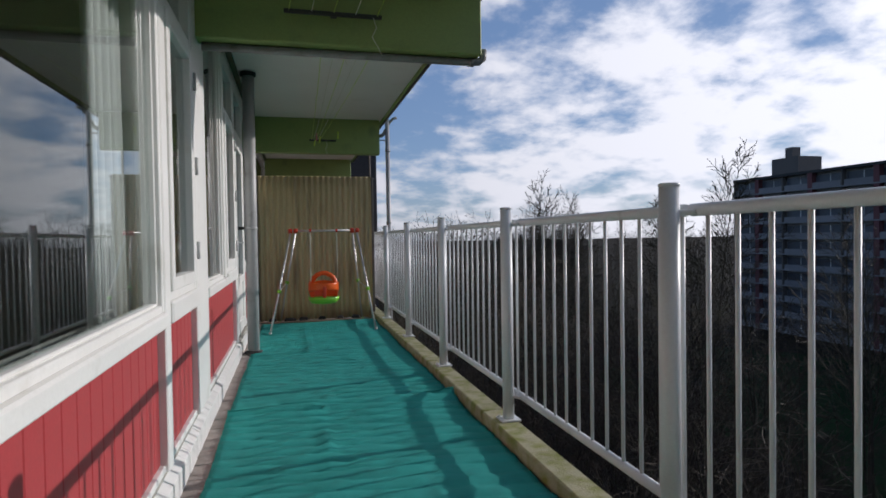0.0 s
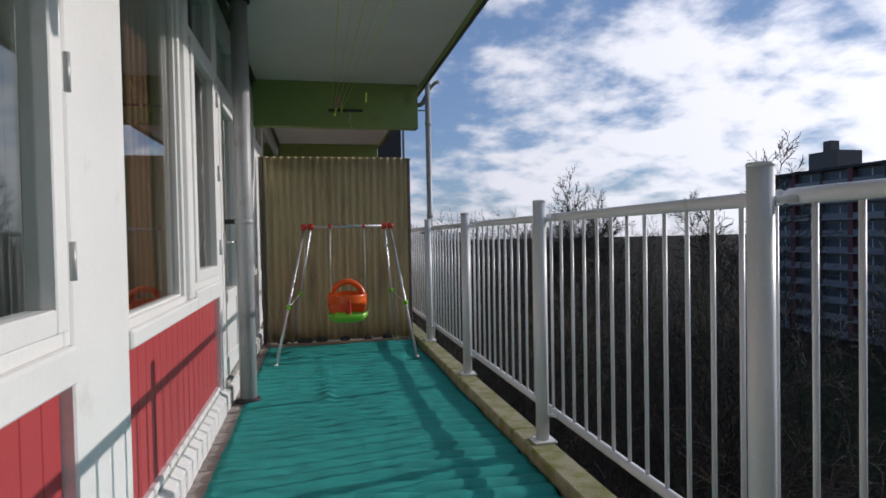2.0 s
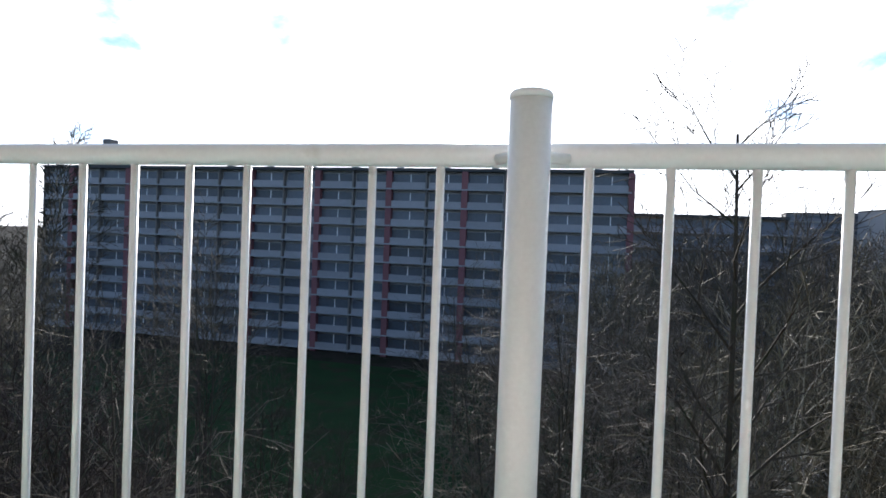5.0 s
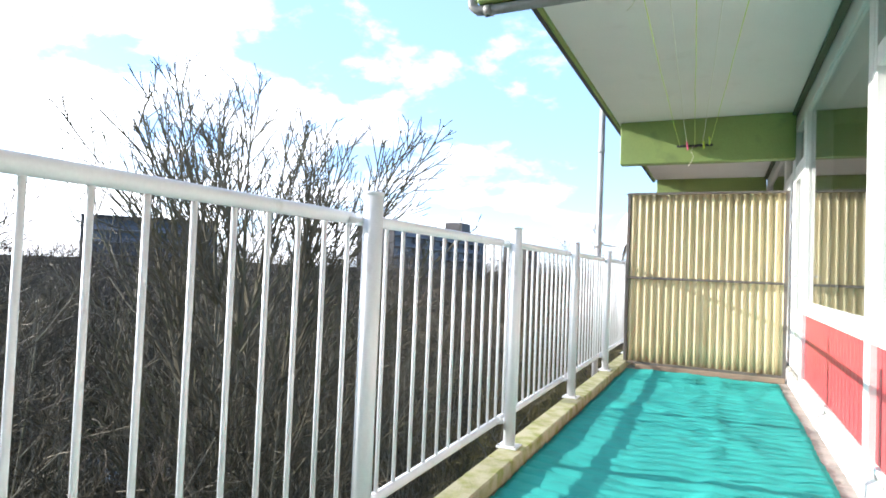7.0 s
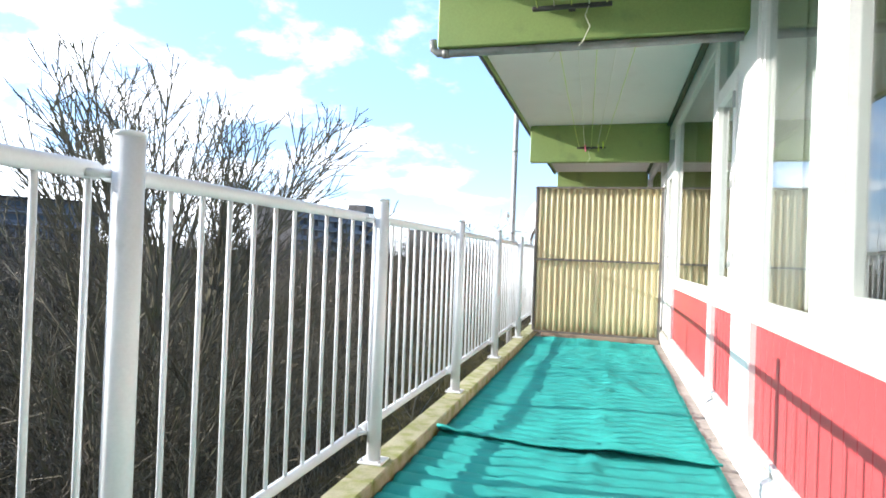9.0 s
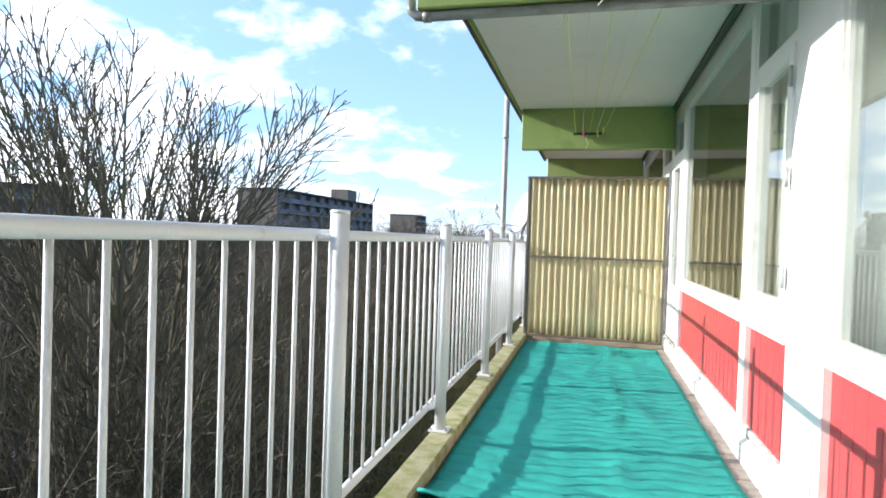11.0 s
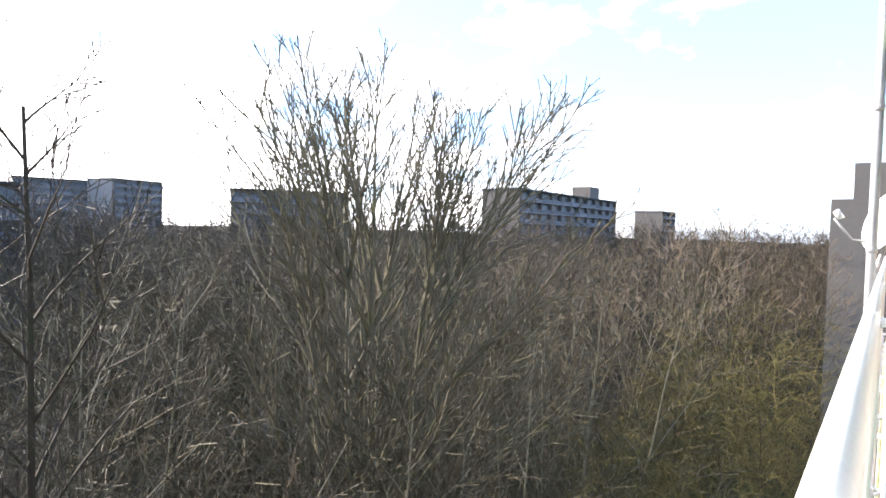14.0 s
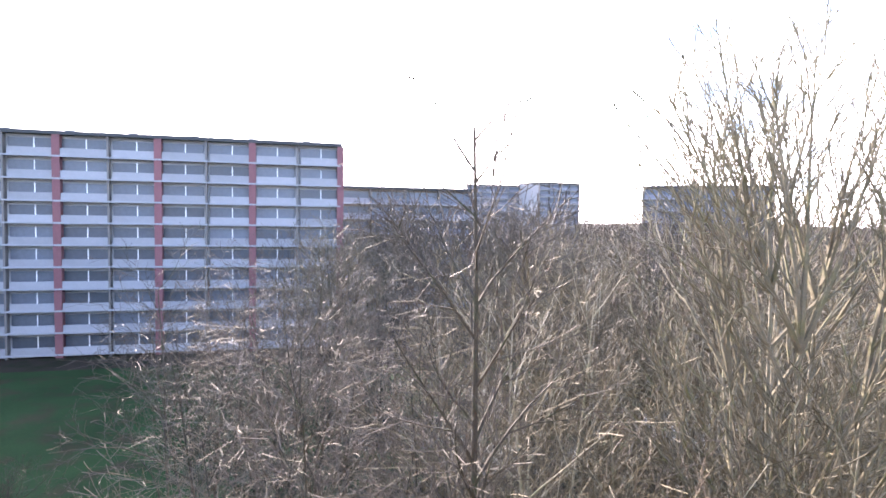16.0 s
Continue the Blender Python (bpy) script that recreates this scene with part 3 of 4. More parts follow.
# ---- pipes ----
p = thing("drain_pipe", (0.065, 6.16, 0), "grey plastic drain pipe standing before the door", "pipe")
part("pipe", tube([(0, 0, 0.02), (0, 0, ZC - 0.003)], 0.059, 24), PIPEG, p)
part("collar", tube([(0, 0, 1.275), (0, 0, 1.28), (0, 0, 1.305), (0, 0, 1.31)], [0.06, 0.066, 0.066, 0.06], 24), PIPEG, p)
part("bracket", box(-0.135, -0.05, -0.012, 0.012, 1.28, 1.312, 0.003), DARK, p, "dark steel wall bracket")
part("collar", tube([(0, 0, ZC - 0.05), (0, 0, ZC - 0.045), (0, 0, ZC - 0.012), (0, 0, ZC - 0.01)], [0.061, 0.078, 0.078, 0.068], 24), DARK, p)
part("foot_flange", tube([(0, 0, 0.015), (0, 0, 0.03), (0, 0, 0.04)], [0.095, 0.09, 0.06], 20), DARK, p)
for y, elbow in ((8.4, True), (-0.25, False)):
    p = thing("rain_pipe", (1.846, y, 0), "grey steel rain pipe outside the railing", "pipe", "rain pipes")
    if elbow:
        part("pipe", tube([(0, 0, -0.6), (0, 0, ZC + 0.02)], 0.032, 14), PIPEG, p)
        part("elbow", tube([(0, 0, 2.78), (-0.03, 0, 2.735), (-0.055, 0, 2.69), (-0.085, 0, 2.665), (-0.115, 0, 2.66)], 0.026, 12), DRIP, p, "dark grey elbow to the beam")
        part("gutter_arm", tube([(0, 0, 2.80), (0.03, 0, 2.86), (0.09, 0, 2.92), (0.14, 0, 2.935)], 0.02, 10), DRIP, p, "dark grey bent arm")
        part("stay", tube([(-0.11, 0, 2.60), (0.03, 0, 2.60)], 0.008, 6), DRIP, p)
    else:
        part("pipe", tube([(0, 0, -0.6), (0, 0, ZC + 0.5)], 0.032, 14), PIPEG, p)
    for z in (1.38, 2.43):
        part("collar", tube([(0, 0, z), (0, 0, z + 0.045)], 0.037, 14), PIPEG, p)
    part("clip", box(-0.11, -0.028, -0.012, 0.012, 1.19, 1.22, 0.003), STEEL, p)
p = thing("steel_post", (1.70, 9.35, KTOP), "thin dark steel post on the neighbour's kerb", "post")
part("shaft", tube([(0, 0, 0.008), (0, 0, ZC - KTOP - 0.002)], 0.016, 10), OLDBAR, p)
part("base_plate", box(-0.04, 0.04, -0.04, 0.04, 0, 0.009, 0.002), OLDBAR, p)
p = thing("beam_pipe", (0, 3.70, ZB - 0.026), "grey pipe running under the green beam", "pipe")
part("pipe", tube([(FX + 0.03, 0, 0), (1.68, 0, 0), (1.735, 0, 0.006), (1.765, 0, 0.03), (1.77, 0, 0.09)], 0.025, 12), DRIP, p)
part("collar", tube([(1.66, 0, 0), (1.70, 0, 0)], 0.030, 12), DRIP, p)

# ---- clothes lines ----


def clothes_line(ya, yb, seed, xa, xb, gather=1.0):
    rnd = random.Random(seed)
    c = thing("clothes_line", (0, 0, 0), "nylon clothes line strung between two dark bars under the ceiling", "clothes line")
    for y, s, (x0, x1) in ((ya, 1, xa), (yb, -1, xb)):
        part("bar", box(x0 - 0.03, x1 + 0.03, y + s * 0.05 - 0.012, y + s * 0.05 + 0.012, 2.555, 2.58, 0.004), DARK, c, "dark metal bar")
        mid = (x0 + x1) / 2
        part("arm", box(mid - 0.02, mid + 0.02, min(y, y + s * 0.05), max(y, y + s * 0.05), 2.557, 2.578, 0.002), DARK, c)
    for k in range(5):
        sag = rnd.uniform(0.01, 0.05)
        pts = []
        for i in range(15):
            t = i / 14
            x = (xa[0] + (xa[1] - xa[0]) * k / 4) * (1 - t) + (xb[0] + (xb[1] - xb[0]) * gather * k / 4) * t
            pts.append((x + 0.003 * rnd.uniform(-1, 1) * math.sin(math.pi * t), ya + 0.05 + (yb - ya - 0.1) * t, 2.572 - sag * 4 * t * (1 - t)))
        part("line", tube(pts, 0.0025, 5), ROPE if k % 2 else YGREEN, c)
    for k in range(2):
        x = 0.78 + rnd.uniform(0, 0.28)
        y = ya + 0.06 if k else yb - 0.06
        part("loose_end", tube([(x, y, 2.56), (x + 0.02, y + 0.01, 2.5), (x - 0.01, y, 2.44), (x + 0.03, y - 0.02, 2.36), (x + 0.05, y, 2.33)], 0.0028, 5), ROPE, c)
    return c


clothes_line(-0.79, 3.61, 1, (0.76, 1.07), (0.48, 1.02))
clothes_line(3.74, 8.39, 2, (0.70, 1.10), (0.76, 1.07), 0.35)


def peg(at, tilt, material, label):
    p = thing("clothes_peg", at, label, "clothes peg", "clothes pegs")
    for s in (-1, 1):
        part("prong", box(-0.006, 0.006, s * 0.006 - 0.004, s * 0.006 + 0.004, -0.075, 0.012, 0.002), material, p)
    part("spring", tube([(-0.008, 0, -0.02), (0.008, 0, -0.02)], 0.005, 6), STEEL, p)
    p.rotation_euler = (radians(tilt), 0, radians(tilt * 2))
    return p


for x, y, z, tilt, m in ((0.86, 8.0, 2.55, 14, YGREEN), (0.80, 8.1, 2.52, -20, YGREEN), (1.05, 7.3, 2.50, 8, YGREEN), (0.80, 7.6, 2.52, -8, PINK), (0.82, -0.5, 2.55, 12, YGREEN), (0.98, -0.45, 2.54, -15, PINK), (0.76, -0.3, 2.55, 9, YGREEN)):
    peg((x, y, z), tilt, m, "small %s plastic clothes peg on a line" % ("green" if m is YGREEN else "pink"))

# ---- swing ----


def swing():
    s = thing("baby_swing", (0.868, 7.95, 0.02), "orange and green baby swing on a metal tube frame", "swing")
    H, yb = 1.265, 0.0
    part("top_bar", tube([(-0.42, yb, H), (0.46, yb, H)], 0.016, 12), CHROME, s)
    for side, xt, xf, xr in ((-1, -0.39, -0.68, -0.58), (1, 0.43, 0.60, 0.56)):
        spots = []
        for yf, xb, dx, cut in ((-0.74, xf, 0.03 * side, 0.60), (0.44, xr, -0.03 * side, 0.55)):
            top, foot = Vector((xt + dx, yb, H - 0.02)), Vector((xb, yf, 0.0))
            part("leg", tube([top, foot], 0.0125, 10), CHROME, s)
            part("foot_cap", tube([foot, foot + Vector((0, 0, 0.03))], 0.015, 10), LIME if yf > 0 else CHROME, s)
            j = top.lerp(foot, cut)
            spots.append(j)
            part("clamp", tube([j - Vector((0, 0, 0.024)), j - Vector((0, 0, 0.016)), j + Vector((0, 0, 0.016)), j + Vector((0, 0, 0.024))], [0.016, 0.025, 0.025, 0.016], 12), LIME, s, "green plastic clamp")
        part("spreader", tube([spots[0], spots[1]], 0.006, 6), CHROME, s)
        for dx in (-0.034, 0.034):
            part("joint_cap", tube([(xt + dx - 0.028, yb, H), (xt + dx - 0.02, yb, H), (xt + dx + 0.02, yb, H), (xt + dx + 0.028, yb, H)], [0.024, 0.034, 0.034, 0.024], 12), ORANGER, s, "orange plastic joint cap")
    seat_y = -0.02
    cx = 0.0
    for x in (-0.165, 0.185):
        part("ring", tube([(x - 0.014, yb, H + 0.004), (x + 0.014, yb, H + 0.004)], 0.024, 10), ORANGER, s)
        part("rope", tube([(x, yb, H - 0.02), (x * 1.02, seat_y, 0.58)], 0.008, 6), ROPE, s)
    # bucket
    bm = bmesh.new()
    rings = []
    for z, rx, ry in ((0.28, 0.10, 0.09), (0.29, 0.165, 0.15), (0.33, 0.20, 0.185), (0.375, 0.21, 0.195), (0.375, 0.192, 0.178), (0.325, 0.16, 0.14), (0.31, 0.02, 0.02)):
        rings.append([bm.verts.new((cx + rx * math.cos(a), seat_y + ry * math.sin(a), z)) for a in (2 * math.pi * k / 24 for k in range(24))])
    for a, b in zip(rings, rings[1:]):
        for k in range(24):
            bm.faces.new((a[k], a[(k + 1) % 24], b[(k + 1) % 24], b[k])).smooth = True
    bm.faces.new(rings[0][::-1]); bm.faces.new(rings[-1])
    part("seat", bm, LIME, s, "green plastic bucket seat")
    # back shell
    bm = bmesh.new()
    rows = []
    for i in range(17):
        a = math.pi * (i / 16)
        top = 0.50 + 0.085 * math.sin(a) ** 0.7
        x = cx + 0.19 * math.cos(a)
        y = seat_y + 0.06 + 0.10 * math.sin(a)
        rows.append([bm.verts.new((cx + 0.17 * math.cos(a), seat_y - 0.07 + 0.12 * math.sin(a), 0.372))] + [bm.verts.new((x, y, z)) for z in (0.42, 0.5 * (0.42 + top), top)])
    for a, b in zip(rows, rows[1:]):
        for k in range(3):
            bm.faces.new((a[k], b[k], b[k + 1], a[k + 1])).smooth = True
    ob = part("backrest", bm, ORANGE, s, "orange plastic backrest")
    ob.modifiers.new("wall", "SOLIDIFY").thickness = 0.012
    # front guard, a thick bent band
    bm = bmesh.new()
    rows = []
    for i in range(17):
        a = math.pi * (1 + i / 16)
        x, y = cx + 0.205 * math.cos(a), seat_y + 0.05 + 0.2 * math.sin(a)
        rows.append([bm.verts.new((x, y, z)) for z in (0.475 - 0.035 * abs(math.cos(a)) ** 3, 0.49, 0.545, 0.562)])
    for a, b in zip(rows, rows[1:]):
        for k in range(3):
            bm.faces.new((a[k], b[k], b[k + 1], a[k + 1])).smooth = True
    ob = part("guard", bm, ORANGE, s, "orange plastic front guard")
    ob.modifiers.new("wall", "SOLIDIFY").thickness = 0.02
    part("arch", tube([(cx + 0.17 * math.cos(math.pi * i / 12), seat_y + 0.06, 0.50 + 0.19 * math.sin(math.pi * i / 12)) for i in range(13)], 0.032, 12), ORANGE, s, "orange plastic arch")
    part("crotch_post", box(cx - 0.024, cx + 0.024, seat_y - 0.185, seat_y - 0.15, 0.33, 0.52, 0.008), ORANGER, s, "red plastic post between the legs")
    return s


swing()

# ---- stones under the far screen, neighbour's dish and chair ----
for x, w, y in ((0.18, 0.10, 8.47), (0.42, 0.16, 8.46), (0.60, 0.12, 8.47), (0.86, 0.10, 8.47), (1.12, 0.09, 8.46), (1.34, 0.12, 8.47)):
    bm = box(x - w / 2, x + w / 2, y - 0.05, y + 0.03, 0.0, 0.075, 0.02)
    for v in bm.verts:
        v.co.y -= 0.03
        v.co += Vector((0.012, 0.012, 0.01)) * noise.noise(v.co * 9)
        v.co.z = max(v.co.z, 0.0) - 0.011
    tagged(part("stone", bm, DARK), "dark loose stone wedged under the screen", "stone", "stones under the screen")
edge = part("floor_batten", box(0.0, 1.56, 8.36, 8.43, -0.011, 0.022, 0.006), WOOD)
tagged(edge, "grey weathered batten along the end of the carpet", "batten")


def satellite_dish(at):
    d = thing("satellite_dish", at, "white satellite dish on the neighbour's railing", "satellite dish")
    bm = bmesh.new()
    rings = []
    for r in (0.02, 0.1, 0.18, 0.25, 0.29, 0.30):
        rings.append([bm.verts.new((0.9 * r * math.cos(a), 0.55 * r * r - 0.05, r * math.sin(a))) for a in (2 * math.pi * k / 28 for k in range(28))])
    for a, b in zip(rings, rings[1:]):
        for k in range(28):
            bm.faces.new((a[k], a[(k + 1) % 28], b[(k + 1) % 28], b[k])).smooth = True
    bm.faces.new(rings[0])
    ob = part("reflector", bm, RAILW, d, "white reflector")
    ob.modifiers.new("shell", "SOLIDIFY").thickness = 0.008
    part("arm", tube([(0, -0.05, -0.2), (0, 0.2, -0.26), (0, 0.42, -0.12)], 0.012, 8), STEEL, d)
    part("receiver", tube([(0, 0.36, -0.10), (0, 0.43, -0.05)], 0.03, 10), WHITE, d)
    part("mast", tube([(0, -0.10, 0.1), (0, -0.10, -0.40), (-0.02, -0.10, -0.55)], 0.02, 10), STEEL, d)
    d.rotation_euler = (radians(18), 0, radians(-58))
    return d


satellite_dish((1.80, -1.75, 1.66))
f = thing("garden_chair", (1.52, -1.35, 0), "folded white plastic garden chair leaning on the railing", "chair")
for x in (-0.01, 0.03):
    for y in (-0.2, 0.2):
        part("leg", tube([(x, y, 0.0), (x + 0.07, y, 0.5), (x + 0.10, y * 0.95, 0.82)], 0.014, 8), WHITE, f)
part("backrest", box(0.075, 0.10, -0.2, 0.2, 0.5, 0.84, 0.01), WHITE, f)
part("seat", box(0.035, 0.062, -0.21, 0.21, 0.16, 0.48, 0.01), WHITE, f)

# the next wing of the same flats, far along
wing = thing("apartment_wing", (0, -62, GROUND), "grey concrete wing of the flats farther along", "apartment building")
part("wall", box(-9, 6.4, -16, 0, 0, 22.6, 0), BRICKF, wing)
part("stair_tower", box(-9, 4.7, -12, -0.5, 22.601, 26.0, 0), BRICKF, wing)
for k in range(7):
    part("window", box(6.401, 6.45, -10, -3, 2.0 + 2.8 * k, 3.4 + 2.8 * k, 0), FARGLASS, wing)
tower = thing("stair_tower", (0, 30, GROUND), "dark brick stair tower of the flats farther along", "stair tower")
part("wall", box(-4, 4.7, 0, 6, 0, 30, 0), BRICKD, tower)
part("roof", box(-4.2, 4.9, -0.2, 6.2, 30.001, 30.4, 0), DARK, tower)
for k in range(9):
    part("window", box(4.701, 4.74, 2.2, 3.8, 2.6 + 2.8 * k, 4.4 + 2.8 * k, 0), FARGLASS, tower)
# the flats under the balcony
setting("wall_below", box(-0.3, 1.70, Y0, Y1, -3.0, -0.225, 0), CONC, "concrete of the storey below", "wall")

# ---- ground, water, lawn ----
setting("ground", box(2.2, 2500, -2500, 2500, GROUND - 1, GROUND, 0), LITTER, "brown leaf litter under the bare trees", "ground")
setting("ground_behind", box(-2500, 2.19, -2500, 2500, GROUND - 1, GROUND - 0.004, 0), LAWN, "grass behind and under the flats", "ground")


def patch(name, cx, cy, rx, ry, z, material, label, cat, seed, edge=0.35):
    bm = bmesh.new()
    vs = []
    for k in range(40):
        a = 2 * math.pi * k / 40
        r = 1 + edge * noise.noise((math.cos(a) * 1.5, math.sin(a) * 1.5, seed))
        vs.append(bm.verts.new((cx + rx * r * math.cos(a), cy + ry * r * math.sin(a), z)))
    bm.faces.new(vs)
    return setting(name, bm, material, label, cat)


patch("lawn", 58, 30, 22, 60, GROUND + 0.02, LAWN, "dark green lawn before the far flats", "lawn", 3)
PONDS = ((51, -5, 4, 7), (57, -17, 5, 6), (44, -13, 3.5, 6), (47, -30, 5, 6))
for i, (x, y, a, b) in enumerate(PONDS):
    patch("water_%d" % (i + 1), x, y, a, b, GROUND + 0.03, WATER, "still water of a pond between the trees", "water", 11 + i)


# ---- far buildings ----


def flats(x, y0, y1, roof, storey, bay, label, wall, maroon, depth=11.0, turn=0.0):
    """A slab of flats whose gallery side faces the balcony; it runs along y from y0 to y1 before turning."""
    base = GROUND
    h = thing("apartment_building", (x, y0, base), label, "apartment building", "far apartment buildings")
    h.rotation_euler = (0, 0, radians(turn))
    L, H = y1 - y0, roof - base
    part("wall", box(0.9, depth, 0, L, 0, H, 0), wall, h, "weathered concrete walls")
    part("roof", box(-0.15, depth + 0.2, -0.2, L + 0.2, H + 0.001, H + 0.45, 0), DARK, h, "flat dark roof edge")
    n, nb = int(H / storey), int(L / bay)
    w = L / nb
    slab = mesh_of("slab", box(-0.1, 0.9, 0, L, 0, 0.22, 0), PANELC)
    win = mesh_of("window", box(0.8, 0.93, 0.35, w - 0.35, 0.25, storey - 0.45, 0), FARGLASS)
    bal = mesh_of("balustrade", box(-0.06, 0.0, 0.12, w - 0.5, 0.2, 1.12, 0), BALCP if maroon else BALC)
    bar = mesh_of("window_frame", box(0.74, 0.8, -0.05, 0.05, 0.24, storey - 0.4, 0), WHITE)
    div = mesh_of("divider", box(-0.05, 0.9, -0.11, 0.11, 0, H, 0), BRICKF)
    mar = mesh_of("divider", box(-0.09, 0.9, -0.45, 0.45, 0, H, 0), MAROON)
    for k in range(1, n + 1):
        z = H - k * storey
        if z < -0.5:
            continue
        share("slab", slab, h, Matrix.Translation((0, 0, z)))
        for b in range(nb):
            share("window", win, h, Matrix.Translation((0, b * w, z)))
            share("balustrade", bal, h, Matrix.Translation((0, b * w, z)))
            if maroon:
                share("window_frame", bar, h, Matrix.Translation((0, (b + 0.45) * w, z)))
    for b in range(nb + 1):
        share("divider", mar if maroon and b % 2 == 0 else div, h, Matrix.Translation((0, b * w, 0)))
    return h, H, L, depth


h, H, L, D = flats(85.5, -1.1, 98.7, 11.0, 2.8, 5.8, "long grey block of flats with maroon uprights and pale balconies", PANELC, True)
part("stair_tower", box(2, 7.2, L - 13.2, L - 7.3, H + 0.44, H + 3.6, 0), BRICKF, h, "brick lift housing on the roof")
part("chimney", box(3, 4.8, L - 11, L - 9.4, H + 3.6, H + 5.5, 0), BRICKF, h, "brick chimney")
for k in range(9):
    part("vent", box(4, 5, 4 + k * 7.6, 5 + k * 7.6, H + 0.44, H + 1.1, 0), PANELC, h)
h, H, L, D = flats(75, -186, -122, 11.6, 2.8, 5.8, "grey block of flats with blue balconies and a bare end wall", BRICKF, False)
part("stair_tower", box(2, 8, 10, 17, H + 0.44, H + 4.2, 0), BRICKF, h, "lift housing on the roof")
flats(110.5, -98.1, -70.3, 9.3, 2.8, 5.6, "dark grey block of flats behind the trees", BRICKF, False, 12, -38)
flats(110, -28, -2, 6.4, 2.8, 5.8, "dark brown block of flats behind the trees", BRICKF, False, 12, 0)
flats(232, -113, -93, 16.2, 2.8, 5.0, "pale tower block far off", PANELC, False, 16, 10)
flats(245, -92, -68, 15.5, 2.8, 5.0, "pale tower block far off", PANELC, False, 16, -10)
flats(79, -268, -250, 11.0, 2.8, 4.5, "small brown block of flats far off", BRICKF, False, 12, 0)

# ---- trees ----


def grow(seed, height, stems, spread, detail, thin, lean=0.14, droop=0.0, low=0.3, reach=0.36, crook=0.13, lift=0.07, coarse=False):
    """Bare tree: lists of (points, radii, sides) for the trunk and limbs, and for the branches."""
    rnd = random.Random(seed)
    wood, twigs = [], []

    def shoot(p, d, length, r, level):
        n = 3 if coarse else (8, 5, 3, 2, 2)[level]
        pts, rad, dirs = [p.copy()], [r], []
        for i in range(n):
            w = (0.012 if stems == 1 else 0.05) if level == 0 else crook
            rise = 0.03 if level == 0 else -droop if droop and level >= 2 else lift
            d = (d + Vector((rnd.gauss(0, w), rnd.gauss(0, w), rnd.gauss(0, w * 0.7) + rise))).normalized()
            p = p + d * (length / n)
            pts.append(p.copy()); rad.append(max(thin, r * (1 - 0.8 * (i + 1) / n)))
            dirs.append(d.copy())
        (wood if level < 2 else twigs).append((pts, rad, 6 if level == 0 else 4 if level == 1 else 3))
        if level >= detail[0]:
            return
        kids = detail[1 + level]
        turn = rnd.uniform(0, 6.28)
        first = low if level == 0 else 0.2
        for k in range(kids):
            t = first + (1 - first) * (k + rnd.random()) / kids
            i = min(n - 1, int(t * n))
            q = pts[i].lerp(pts[i + 1], t * n - i)
            turn += 2.4 + rnd.gauss(0, 0.5)
            side = Matrix.Rotation(turn, 3, dirs[i]) @ dirs[i].orthogonal().normalized()
            e = (dirs[i] + side * rnd.uniform(0.6, 1.25) * spread).normalized()
            size = height * reach * (1.15 - 0.75 * t) * rnd.uniform(0.7, 1.2) if level == 0 else length * (0.66 - 0.3 * t) * rnd.uniform(0.7, 1.15)
            shoot(q, e, size, max(thin, rad[i] * 0.6), level + 1)

    for s in range(stems):
        a = 6.28 * s / stems + rnd.uniform(-0.5, 0.5)
        u = 0.02 if stems == 1 else lean * rnd.uniform(0.35, 1.0)
        shoot(Vector((0.2 * math.cos(a), 0.2 * math.sin(a), -0.2)) if stems > 1 else Vector((0, 0, -0.2)), Vector((u * math.cos(a), u * math.sin(a), 1)).normalized(), height * rnd.uniform(0.8, 1.0), height * 0.0062 / (stems ** 0.35), 0)
    return wood, twigs


def branch_mesh(name, strands, material):
    verts, faces = [], []
    for pts, rad, sides in strands:
        side = None
        start = len(verts)
        for i, p in enumerate(pts):
            d = (pts[min(i + 1, len(pts) - 1)] - pts[max(i - 1, 0)]).normalized()
            side = d.orthogonal().normalized() if side is None else (side - d * side.dot(d)).normalized()
            up = d.cross(side)
            for k in range(sides):
                a = 2 * math.pi * k / sides
                verts.append(p + (side * math.cos(a) + up * math.sin(a)) * rad[i])
        for i in range(len(pts) - 1):
            for k in range(sides):
                a, b = start + i * sides + k, start + i * sides + (k + 1) % sides
                faces.append((a, b, b + sides, a + sides))
    me = bpy.data.meshes.new(name)
    me.from_pydata([tuple(v) for v in verts], [], faces)
    me.materials.append(material)
    return me


def bare_tree(seed, height, stems, spread, detail, thin, m, label, twig=None, bark=None, **shape):
    wood, twigs = grow(seed, height, stems, spread, detail, thin, **shape)
    t = thing("tree", (0, 0, 0), label, "tree", "bare trees")
    a = new("trunk", branch_mesh("trunk", wood, bark or BARK)); a.parent = t
    c = new("crown", branch_mesh("crown", twigs, twig or TWIG)); c.parent = t
    t.matrix_basis = m
    return t


def spot(x, y, turn=0.0, size=1.0):
    return Matrix.Translation((x, y, GROUND)) @ Matrix.Rotation(turn, 4, "Z") @ Matrix.Diagonal((size, size, size, 1))


rnd = random.Random(77)


